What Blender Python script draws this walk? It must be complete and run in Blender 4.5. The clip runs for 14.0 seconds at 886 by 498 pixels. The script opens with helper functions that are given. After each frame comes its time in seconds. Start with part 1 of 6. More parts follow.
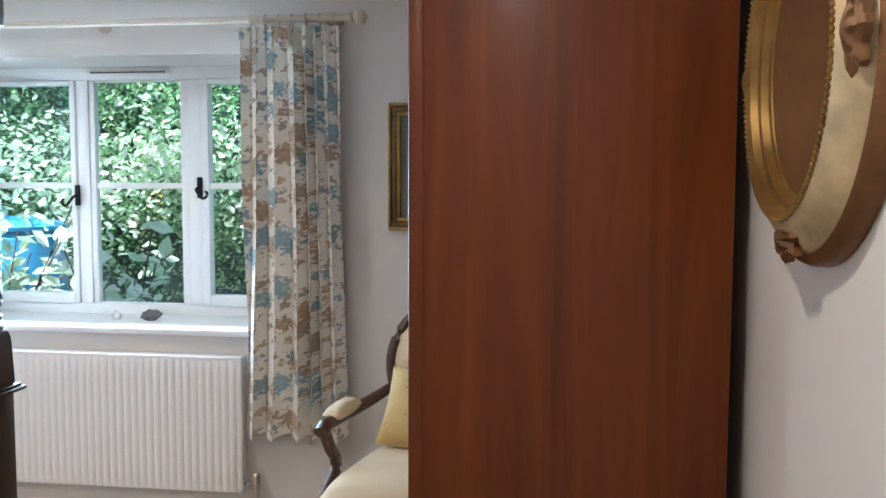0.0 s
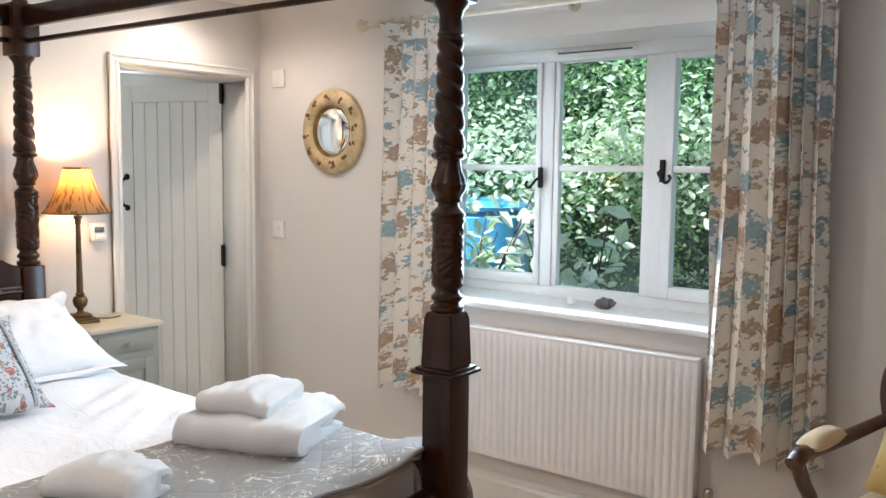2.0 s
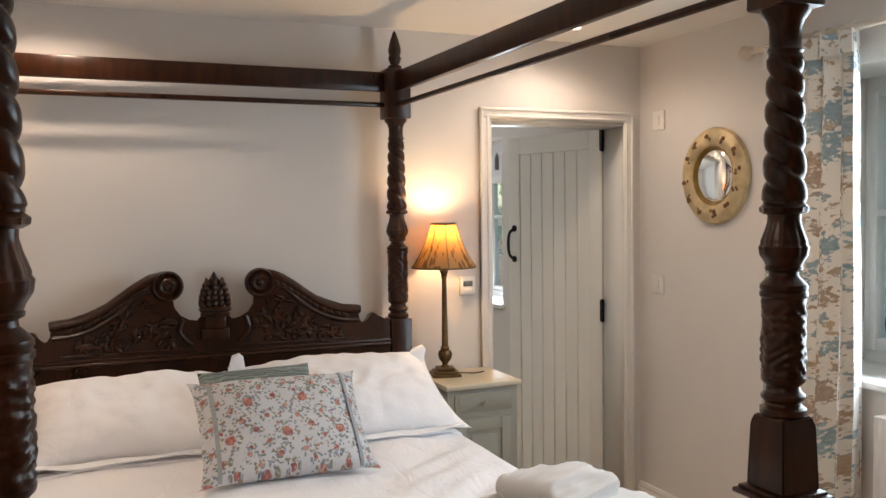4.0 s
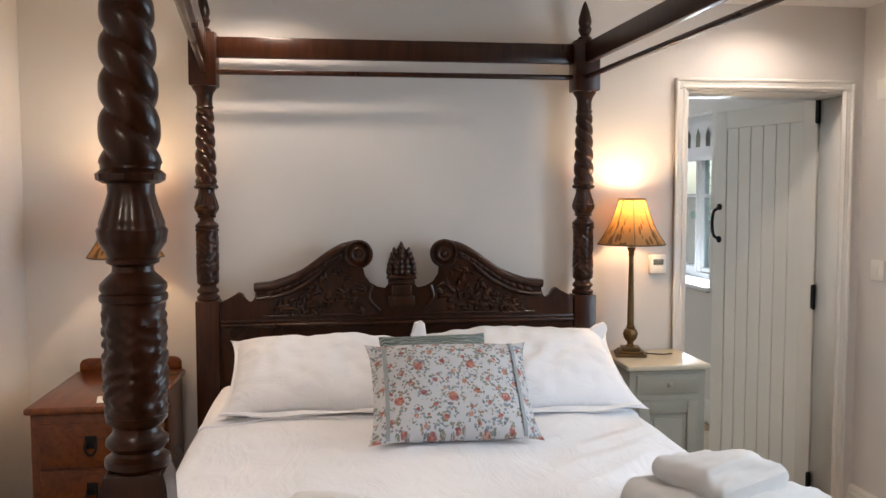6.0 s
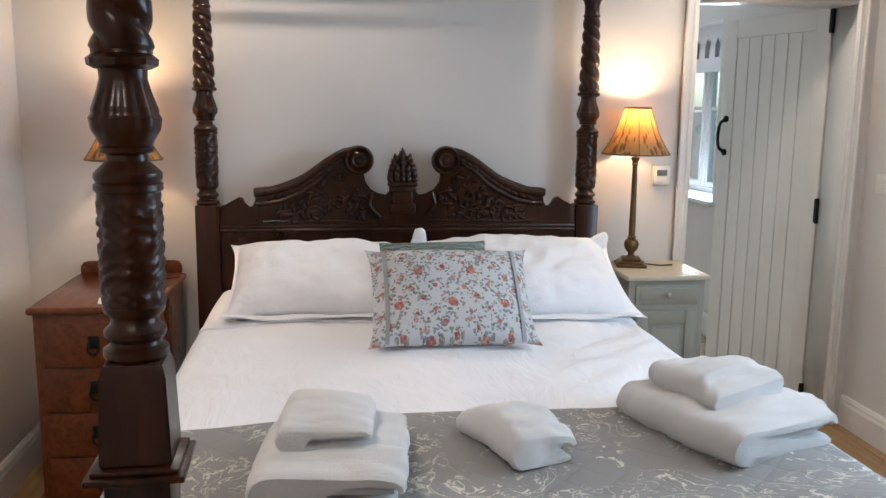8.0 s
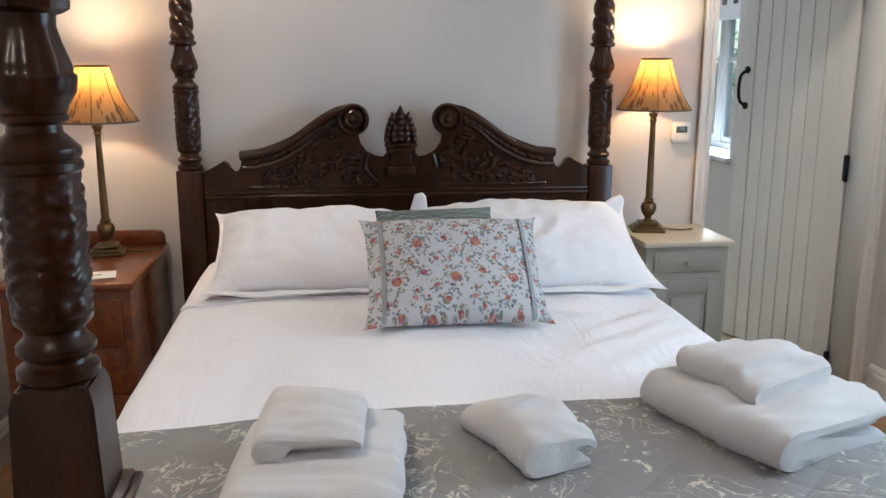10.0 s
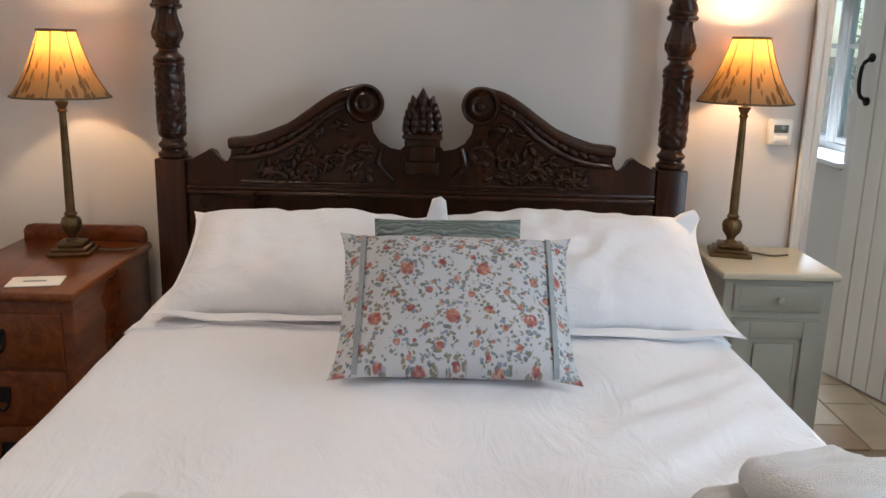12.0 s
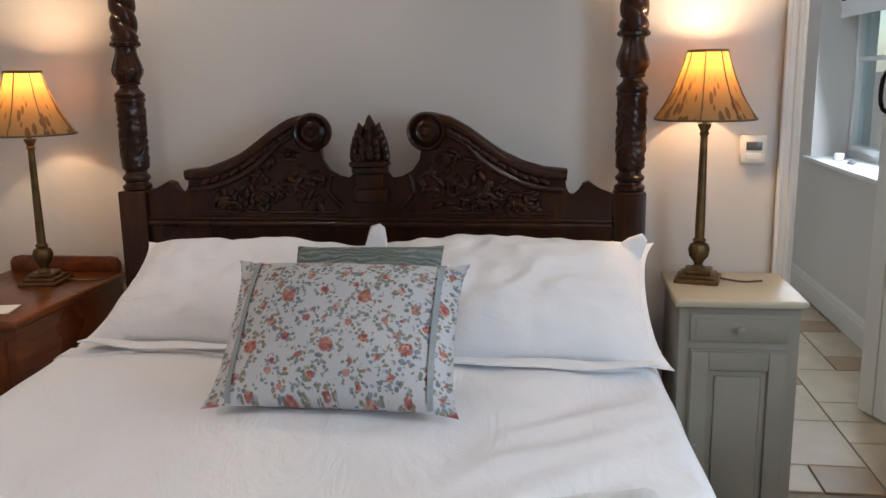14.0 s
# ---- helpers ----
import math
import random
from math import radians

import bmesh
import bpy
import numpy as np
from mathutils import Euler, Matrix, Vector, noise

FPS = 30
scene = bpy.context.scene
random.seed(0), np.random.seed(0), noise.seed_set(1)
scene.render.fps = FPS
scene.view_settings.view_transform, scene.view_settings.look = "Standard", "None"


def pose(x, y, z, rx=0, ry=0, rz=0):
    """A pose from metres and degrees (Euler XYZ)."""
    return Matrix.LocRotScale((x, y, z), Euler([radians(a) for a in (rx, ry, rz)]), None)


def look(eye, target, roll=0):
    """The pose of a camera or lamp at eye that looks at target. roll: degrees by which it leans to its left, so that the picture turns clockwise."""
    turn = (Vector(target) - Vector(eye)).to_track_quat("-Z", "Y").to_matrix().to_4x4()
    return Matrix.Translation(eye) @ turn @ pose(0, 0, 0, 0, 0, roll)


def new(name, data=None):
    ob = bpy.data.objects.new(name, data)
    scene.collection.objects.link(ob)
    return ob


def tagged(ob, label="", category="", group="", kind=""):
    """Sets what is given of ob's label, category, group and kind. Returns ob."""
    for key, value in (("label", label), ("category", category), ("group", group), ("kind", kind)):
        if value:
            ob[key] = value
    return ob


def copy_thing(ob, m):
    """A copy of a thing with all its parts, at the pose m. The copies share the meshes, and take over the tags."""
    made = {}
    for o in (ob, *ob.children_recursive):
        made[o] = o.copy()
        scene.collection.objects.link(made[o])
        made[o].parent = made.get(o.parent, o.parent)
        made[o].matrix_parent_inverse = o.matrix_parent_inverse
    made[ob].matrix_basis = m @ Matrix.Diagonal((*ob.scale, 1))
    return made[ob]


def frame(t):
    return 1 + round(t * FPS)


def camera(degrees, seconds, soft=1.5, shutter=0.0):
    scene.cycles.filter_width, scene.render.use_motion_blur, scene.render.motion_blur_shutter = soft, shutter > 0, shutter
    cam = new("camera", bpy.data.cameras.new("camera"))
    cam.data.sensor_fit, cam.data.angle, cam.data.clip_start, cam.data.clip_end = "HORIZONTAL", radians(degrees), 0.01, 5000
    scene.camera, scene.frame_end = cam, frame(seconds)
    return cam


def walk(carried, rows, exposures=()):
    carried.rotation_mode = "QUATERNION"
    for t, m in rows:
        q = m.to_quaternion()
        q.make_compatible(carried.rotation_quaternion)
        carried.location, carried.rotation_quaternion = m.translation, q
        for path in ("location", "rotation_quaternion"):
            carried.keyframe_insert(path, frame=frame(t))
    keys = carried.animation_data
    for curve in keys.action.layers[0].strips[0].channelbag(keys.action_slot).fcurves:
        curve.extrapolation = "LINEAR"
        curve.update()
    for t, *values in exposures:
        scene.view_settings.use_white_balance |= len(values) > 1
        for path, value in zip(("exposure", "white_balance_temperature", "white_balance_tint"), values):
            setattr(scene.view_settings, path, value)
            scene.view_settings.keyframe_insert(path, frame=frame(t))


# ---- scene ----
cam = camera(55.2, 14.0)
PATH = [
    (0, (0.195, 0.332, 1.487), (-0.066, 2.309, 1.338), 0.2),
    (0.5, (0.162, 0.399, 1.489), (-0.302, 2.342, 1.388), 0.2),
    (1, (0.11, 0.484, 1.475), (-0.48, 2.392, 1.374), 0.7),
    (1.5, (0.066, 0.542, 1.463), (-0.807, 2.335, 1.313), 0.2),
    (2, (0.055, 0.589, 1.476), (-1.156, 2.169, 1.286), 0.7),
    (2.5, (0.061, 0.706, 1.474), (-1.394, 2.053, 1.214), 1.7),
    (3, (0.057, 0.818, 1.461), (-1.544, 1.974, 1.143), 1.3),
    (3.5, (0.02, 0.958, 1.483), (-1.704, 1.945, 1.246), 0.1),
    (4, (0.004, 1.075, 1.514), (-1.841, 1.842, 1.422), -0.7),
    (6.5, (0.054, 1.235, 1.459), (-1.927, 1.446, 1.284), -0.2),
    (7, (0.042, 1.232, 1.428), (-1.932, 1.459, 1.198), -0.2),
    (7.5, (0.038, 1.244, 1.437), (-1.929, 1.476, 1.163), 0.2),
    (8, (0.031, 1.237, 1.456), (-1.925, 1.488, 1.123), 0.7),
    (10.5, (-0.338, 1.315, 1.451), (-2.263, 1.512, 0.977), -0.2),
    (11, (-0.49, 1.380, 1.431), (-2.42, 1.492, 0.935), -0.3),
    (11.5, (-0.628, 1.443, 1.432), (-2.56, 1.52, 0.92), 0.7),
    (12, (-0.755, 1.544, 1.421), (-2.699, 1.558, 0.95), 1.4),
    (12.5, (-0.864, 1.639, 1.428), (-2.821, 1.502, 1.036), 0.4),
    (13, (-0.854, 1.746, 1.429), (-2.794, 1.429, 1.06), -0.3),
    (13.5, (-0.807, 1.884, 1.432), (-2.732, 1.521, 1.032), -0.8),
    (14, (-0.831, 2.028, 1.404), (-2.773, 1.763, 1.002), -0.9),
]
walk(cam, [(t, look(eye, target, roll)) for t, eye, target, roll in PATH],
     [(0.0, 1.72, 5850, 8), (1.5, 1.75, 6350, 12), (2.0, 1.52, 6350, 11), (3.0, 1.12, 6550, 12), (4.0, 0.95, 7350, 16), (7.5, 1.07, 6250, 12), (11.5, 0.87, 6150, 11), (12.5, 0.75, 6850, 14), (14.0, 0.60, 6500, 13)])

# ---- light ----
world = bpy.data.worlds.new("sky")
scene.world = world
world.use_nodes = True
wn = world.node_tree
sky = wn.nodes.new("ShaderNodeTexSky")
sky.sky_type, sky.sun_disc = "NISHITA", False
sky.sun_elevation, sky.sun_rotation = radians(61), radians(200)
wn.nodes["Background"].inputs["Strength"].default_value = 0.15
wn.links.new(sky.outputs[0], wn.nodes["Background"].inputs["Color"])

FLOOR, CEIL = 0.06, 2.27
WEST, EAST, SOUTH, NORTH = -3.37, 0.485, 0.06, 3.50


def lamp(name, kind, energy, colour, m, **settings):
    data = bpy.data.lights.new(name, kind)
    data.energy, data.color = energy, colour
    for k, v in settings.items():
        setattr(data, k, v)
    ob = new(name, data)
    ob.matrix_world = m
    return ob


SUN_WAY = Vector((0.16, 0.46, -0.87))
lamp("sun", "SUN", 5.0, (1, 0.95, 0.87), look((0, 0, 20), Vector((0, 0, 20)) + SUN_WAY), angle=radians(0.5))
# sky light through the openings
lamp("window_daylight", "AREA", 15.5, (0.62, 0.82, 1.0), look((-1.58, 3.515, 1.46), (-1.58, 0, 1.15)), shape="RECTANGLE", size=1.12, size_y=0.98)
lamp("bathroom_daylight", "AREA", 18, (0.72, 0.87, 1.0), look((-5.5, 3.62, 1.45), (-5.2, 1.0, 0.9)), shape="RECTANGLE", size=0.7, size_y=0.9)
# last two spots are unseen fill, added to brighten the bed and wardrobe side
SPOTS = [(-3.06, 2.944, 7.0), (-3.06, 0.95, 7.5), (-1.60, 2.52, 10.0), (-1.60, 0.72, 13.0), (-0.05, 0.78, 11.0)]
for sx, sy, watts in SPOTS:
    lamp("downlight_beam", "SPOT", watts, (1.0, 0.868, 0.745), look((sx, sy, CEIL - 0.02), (sx, sy, 0)), spot_size=radians(158), spot_blend=0.6, shadow_soft_size=0.03)


# ---- materials ----
def nodes_of(name):
    m = bpy.data.materials.new(name)
    m.use_nodes = True
    return m, m.node_tree, m.node_tree.nodes["Principled BSDF"]


def link(nt, a, b):
    nt.links.new(a, b)


def add(nt, kind, **values):
    n = nt.nodes.new(kind)
    for k, v in values.items():
        if k in n.inputs:
            n.inputs[k].default_value = v
        else:
            setattr(n, k, v)
    return n


def ramp(nt, src, stops):
    r = nt.nodes.new("ShaderNodeValToRGB")
    while len(r.color_ramp.elements) < len(stops):
        r.color_ramp.elements.new(0.5)
    for e, (p, c) in zip(r.color_ramp.elements, stops):
        e.position, e.color = p, (*c, 1)
    link(nt, src, r.inputs[0])
    return r.outputs[0]


def mix(nt, fac, a, b):
    m = nt.nodes.new("ShaderNodeMix")
    m.data_type = "RGBA"
    if isinstance(fac, float):
        m.inputs["Factor"].default_value = fac
    else:
        link(nt, fac, m.inputs["Factor"])
    for v, i in ((a, 6), (b, 7)):
        if isinstance(v, tuple):
            m.inputs[i].default_value = (*v, 1)
        else:
            link(nt, v, m.inputs[i])
    return m.outputs[2]


def maths(nt, op, a, b=None):
    m = nt.nodes.new("ShaderNodeMath")
    m.operation = op
    for v, i in ((a, 0), (b, 1)):
        if v is None:
            continue
        if isinstance(v, (int, float)):
            m.inputs[i].default_value = v
        else:
            link(nt, v, m.inputs[i])
    return m.outputs[0]


def coords(nt, scale=(1, 1, 1), kind="Object", turn=(0, 0, 0)):
    c = nt.nodes.new("ShaderNodeTexCoord")
    mp = nt.nodes.new("ShaderNodeMapping")
    mp.inputs["Scale"].default_value = scale
    mp.inputs["Rotation"].default_value = turn
    link(nt, c.outputs[kind], mp.inputs[0])
    return mp.outputs[0]


def noisy(nt, vec, scale, detail=4.0, rough=0.55, distort=0.0):
    n = add(nt, "ShaderNodeTexNoise", Scale=scale, Detail=detail, Roughness=rough, Distortion=distort)
    link(nt, vec, n.inputs["Vector"])
    return n.outputs["Fac"]


def bump(nt, bsdf, height, strength, distance):
    b = add(nt, "ShaderNodeBump", Strength=strength, Distance=distance)
    link(nt, height, b.inputs["Height"])
    link(nt, b.outputs[0], bsdf.inputs["Normal"])


def plain(name, colour, rough=0.6, vary=0.12, scale=6.0, fine=120.0, relief=0.15, depth=0.001, metal=0.0, coat=0.0):
    """A surface of one colour with stains at one scale and grain at another."""
    m, nt, p = nodes_of(name)
    v = coords(nt)
    a, b = noisy(nt, v, scale), noisy(nt, v, fine, 3.0)
    dark = tuple(c * (1 - vary) for c in colour)
    link(nt, mix(nt, ramp(nt, a, [(0.3, (0, 0, 0)), (0.7, (1, 1, 1))]), dark, colour), p.inputs["Base Color"])
    p.inputs["Metallic"].default_value = metal
    p.inputs["Coat Weight"].default_value = coat
    link(nt, maths(nt, "MULTIPLY_ADD", a, 0.25), p.inputs["Roughness"])
    p.inputs["Roughness"].links[0].from_node.inputs[2].default_value = rough - 0.12
    bump(nt, p, b, relief, depth)
    return m


def wood(name, light, dark, rough=0.35, stretch=(14, 14, 1.2), coat=0.3, relief=0.25):
    m, nt, p = nodes_of(name)
    v = coords(nt, stretch)
    info = nt.nodes.new("ShaderNodeObjectInfo")
    shift = nt.nodes.new("ShaderNodeVectorMath")
    link(nt, v, shift.inputs[0])
    cx = nt.nodes.new("ShaderNodeCombineXYZ")
    link(nt, maths(nt, "MULTIPLY", info.outputs["Random"], 37.0), cx.inputs[2])
    link(nt, cx.outputs[0], shift.inputs[1])
    g = noisy(nt, shift.outputs[0], 2.2, 6.0, 0.6, 1.2)
    f = noisy(nt, shift.outputs[0], 11.0, 4.0, 0.6)
    big = noisy(nt, coords(nt), 3.0, 3.0)
    c = mix(nt, ramp(nt, g, [(0.32, (0, 0, 0)), (0.68, (1, 1, 1))]), dark, light)
    c = mix(nt, maths(nt, "MULTIPLY", f, 0.35), c, dark)
    tone = nt.nodes.new("ShaderNodeHueSaturation")
    link(nt, c, tone.inputs["Color"])
    link(nt, maths(nt, "ADD", maths(nt, "MULTIPLY", big, 0.5), 0.75), tone.inputs["Value"])
    link(nt, tone.outputs[0], p.inputs["Base Color"])
    link(nt, maths(nt, "ADD", maths(nt, "MULTIPLY", big, 0.25), rough - 0.12), p.inputs["Roughness"])
    p.inputs["Coat Weight"].default_value, p.inputs["Coat Roughness"].default_value = coat, 0.18
    bump(nt, p, f, relief, 0.0012)
    return m


def floral(name, ground, tints, cell, size, leaf, rough=0.85, stray=0.55):
    """Printed cloth: sprays of flowers and leaves on a pale ground, laid out on the cloth's own metres."""
    m, nt, p = nodes_of(name)
    v = coords(nt, (1, 1, 1), "UV")
    wob = add(nt, "ShaderNodeTexNoise", Scale=cell * 4.5, Detail=3.0)
    link(nt, v, wob.inputs["Vector"])
    sub = nt.nodes.new("ShaderNodeVectorMath")
    sub.operation = "MULTIPLY_ADD"
    link(nt, wob.outputs["Color"], sub.inputs[0])
    sub.inputs[1].default_value = (stray / cell,) * 3
    link(nt, v, sub.inputs[2])
    vec = sub.outputs[0]
    out = ground
    weave = noisy(nt, v, 500.0, 2.0)
    for scale, amount, stops in ((cell * 2.1, leaf, tints[1]), (cell, size, tints[0])):
        vo = add(nt, "ShaderNodeTexVoronoi", Scale=scale)
        link(nt, vec, vo.inputs["Vector"])
        fine = noisy(nt, v, cell * 7, 2.0)
        d = maths(nt, "ADD", vo.outputs["Distance"], maths(nt, "MULTIPLY", maths(nt, "SUBTRACT", fine, 0.5), 0.85))
        mask = ramp(nt, d, [(max(amount - 0.05, 0.0), (1, 1, 1)), (amount + 0.04, (0, 0, 0))])
        sep = nt.nodes.new("ShaderNodeSeparateColor")
        link(nt, vo.outputs["Color"], sep.inputs[0])
        r = ramp(nt, sep.outputs[0], [(i / len(stops), c) for i, c in enumerate(stops)])
        r.node.color_ramp.interpolation = "CONSTANT"
        shade = mix(nt, maths(nt, "MULTIPLY", fine, 0.55), r, ground)
        out = mix(nt, mask, out, shade)
    link(nt, out, p.inputs["Base Color"])
    p.inputs["Roughness"].default_value = rough
    bump(nt, p, weave, 0.2, 0.0006)
    return m


WALL = plain("wall_paint", (0.72, 0.68, 0.645), 0.75, 0.05, 1.5, 160.0, 0.12, 0.0008)
CEILING = plain("ceiling_paint", (0.83, 0.80, 0.76), 0.8, 0.04, 1.2, 150.0, 0.1, 0.0008)
GLOSS = plain("white_gloss_paint", (0.80, 0.77, 0.72), 0.42, 0.06, 3.0, 60.0, 0.1, 0.0008)
FRAME_WHITE = plain("white_window_frame", (0.82, 0.82, 0.82), 0.35, 0.04, 4.0, 80.0, 0.06, 0.0005)
DOOR_WHITE = plain("cream_door_paint", (0.82, 0.79, 0.73), 0.5, 0.08, 2.0, 50.0, 0.15, 0.0008)
RADIATOR = plain("white_radiator_enamel", (0.82, 0.80, 0.79), 0.32, 0.03, 3.0, 90.0, 0.04, 0.0004)
BEDWOOD = wood("carved_mahogany", (0.058, 0.0160, 0.0048), (0.012, 0.0035, 0.0012), 0.30, (10, 10, 1.4), 0.14)
BEDWOOD.node_tree.nodes["Principled BSDF"].inputs["Specular IOR Level"].default_value = 0.28
WARDROBE = wood("wardrobe_mahogany", (0.165, 0.037, 0.0045), (0.080, 0.016, 0.0022), 0.50, (7, 12, 0.35), 0.10, 0.10)
CHEST = wood("chest_mahogany", (0.21, 0.054, 0.012), (0.085, 0.021, 0.005), 0.30, (1.5, 12, 12), 0.5)
for polished in (WARDROBE, CHEST):
    polished.node_tree.nodes["Principled BSDF"].inputs["Specular IOR Level"].default_value = 0.22
CHAIRWOOD = wood("chair_walnut", (0.10, 0.035, 0.017), (0.03, 0.011, 0.006), 0.32)
OAK = wood("oak_floor", (0.46, 0.29, 0.14), (0.32, 0.18, 0.08), 0.42, (1.0, 11, 11), 0.15)
IRON = plain("black_iron", (0.018, 0.017, 0.017), 0.5, 0.2, 30, 200, 0.2, 0.001, 0.7)
BRASS = plain("aged_brass", (0.20, 0.125, 0.055), 0.42, 0.55, 22.0, 150.0, 0.25, 0.001, 0.85)
GILT = plain("gilt_frame", (0.42, 0.25, 0.075), 0.36, 0.5, 14.0, 110.0, 0.3, 0.0012, 0.75)
CREAMGILT = plain("distressed_cream_gilt", (0.66, 0.50, 0.28), 0.5, 0.45, 18.0, 120.0, 0.3, 0.0012, 0.15)
BRONZEPATCH = plain("rubbed_brown_gilt", (0.20, 0.09, 0.03), 0.5, 0.4, 40.0, 150.0, 0.3, 0.001, 0.3)
CHROME = plain("chrome_valve", (0.62, 0.6, 0.58), 0.28, 0.1, 30.0, 200.0, 0.05, 0.0005, 1.0)


def linen(name, colour):
    """Laundered cotton with soft creases and a fine weave."""
    m, nt, p = nodes_of(name)
    v = coords(nt)
    soft = noisy(nt, coords(nt, (5, 9, 5), "Object", (0, 0, 0.5)), 1.0, 4.0, 0.6, 1.6)
    crease = ramp(nt, maths(nt, "ABSOLUTE", maths(nt, "SUBTRACT", noisy(nt, v, 5.0, 3.0, 0.5, 0.8), 0.5)), [(0.0, (0, 0, 0)), (0.03, (1, 1, 1))])
    link(nt, mix(nt, noisy(nt, v, 4.0), tuple(c * 0.95 for c in colour), colour), p.inputs["Base Color"])
    p.inputs["Roughness"].default_value = 0.9
    p.inputs["Sheen Weight"].default_value = 0.1
    h = maths(nt, "ADD", soft, maths(nt, "ADD", maths(nt, "MULTIPLY", crease, 0.03), maths(nt, "MULTIPLY", noisy(nt, v, 420.0, 2.0), 0.02)))
    bump(nt, p, h, 0.33, 0.022)
    return m


SHEET = linen("white_cotton", (0.90, 0.90, 0.925))
MATTRESS = plain("mattress_cover", (0.62, 0.56, 0.48), 0.9, 0.1, 5.0, 300.0, 0.2, 0.0008)
TOWEL = plain("white_terry", (0.88, 0.87, 0.86), 1.0, 0.05, 14.0, 420.0, 1.0, 0.005)
UPHOLSTERY = plain("cream_upholstery", (0.72, 0.58, 0.39), 0.85, 0.08, 9.0, 300.0, 0.3, 0.0008)
BUTTON = plain("covered_button", (0.50, 0.38, 0.24), 0.8, 0.1, 60.0, 300.0, 0.3, 0.0008)
SAGE = plain("sage_grey_paint", (0.30, 0.285, 0.235), 0.5, 0.12, 5.0, 80.0, 0.2, 0.0008)
SAGETOP = plain("pale_sage_top", (0.52, 0.47, 0.36), 0.42, 0.1, 5.0, 80.0, 0.15, 0.0006)
PLASTIC = plain("white_plastic", (0.80, 0.77, 0.72), 0.4, 0.04, 20.0, 150.0, 0.05, 0.0004)
LCD = plain("dark_display", (0.10, 0.11, 0.10), 0.2, 0.1, 30.0, 150.0, 0.02, 0.0003)
PALEWOOD = plain("limed_curtain_pole", (0.66, 0.57, 0.46), 0.55, 0.12, 18.0, 120.0, 0.2, 0.0008)
TASSEL = plain("gold_silk_tassel", (0.50, 0.32, 0.09), 0.6, 0.3, 60.0, 300.0, 0.8, 0.002)
STONE = plain("grey_pebble", (0.16, 0.15, 0.15), 0.7, 0.4, 40.0, 180.0, 0.5, 0.002)
TILE = plain("cream_limestone", (0.62, 0.51, 0.37), 0.42, 0.22, 7.0, 60.0, 0.2, 0.001)
TILETAN = plain("tan_limestone", (0.44, 0.30, 0.18), 0.45, 0.25, 7.0, 60.0, 0.2, 0.001)
GROUT = plain("tile_grout", (0.34, 0.29, 0.23), 0.9, 0.15, 30.0, 200.0, 0.4, 0.001)
CARD = plain("white_card", (0.80, 0.78, 0.73), 0.6, 0.05, 30.0, 200.0, 0.05, 0.0004)
INK = plain("grey_print", (0.25, 0.24, 0.22), 0.7, 0.1, 30.0, 200.0, 0.05, 0.0004)
CABLE = plain("brown_flex", (0.10, 0.07, 0.03), 0.5, 0.1, 30.0, 200.0, 0.1, 0.0005)
MOUNT = plain("grey_green_mount", (0.20, 0.20, 0.15), 0.9, 0.05, 20.0, 250.0, 0.15, 0.0005)
BLUEPLASTIC = plain("blue_plastic", (0.06, 0.34, 0.66), 0.45, 0.1, 5.0, 90.0, 0.1, 0.0008)
RENDERWALL = plain("outside_render", (0.55, 0.52, 0.46), 0.9, 0.15, 2.0, 60.0, 0.4, 0.003)
SOIL = plain("garden_soil", (0.075, 0.06, 0.04), 1.0, 0.4, 1.5, 25.0, 0.9, 0.02)
BARK = plain("bark", (0.10, 0.07, 0.05), 0.95, 0.4, 8.0, 40.0, 0.9, 0.01)

CURTAIN = floral("curtain_print", (0.84, 0.80, 0.73),
                 (((0.10, 0.24, 0.31), (0.36, 0.19, 0.07), (0.15, 0.32, 0.40), (0.30, 0.17, 0.08)),
                  ((0.33, 0.20, 0.09), (0.16, 0.25, 0.30), (0.42, 0.27, 0.12), (0.22, 0.17, 0.11))), 10.5, 0.42, 0.33, 0.85, 0.35)


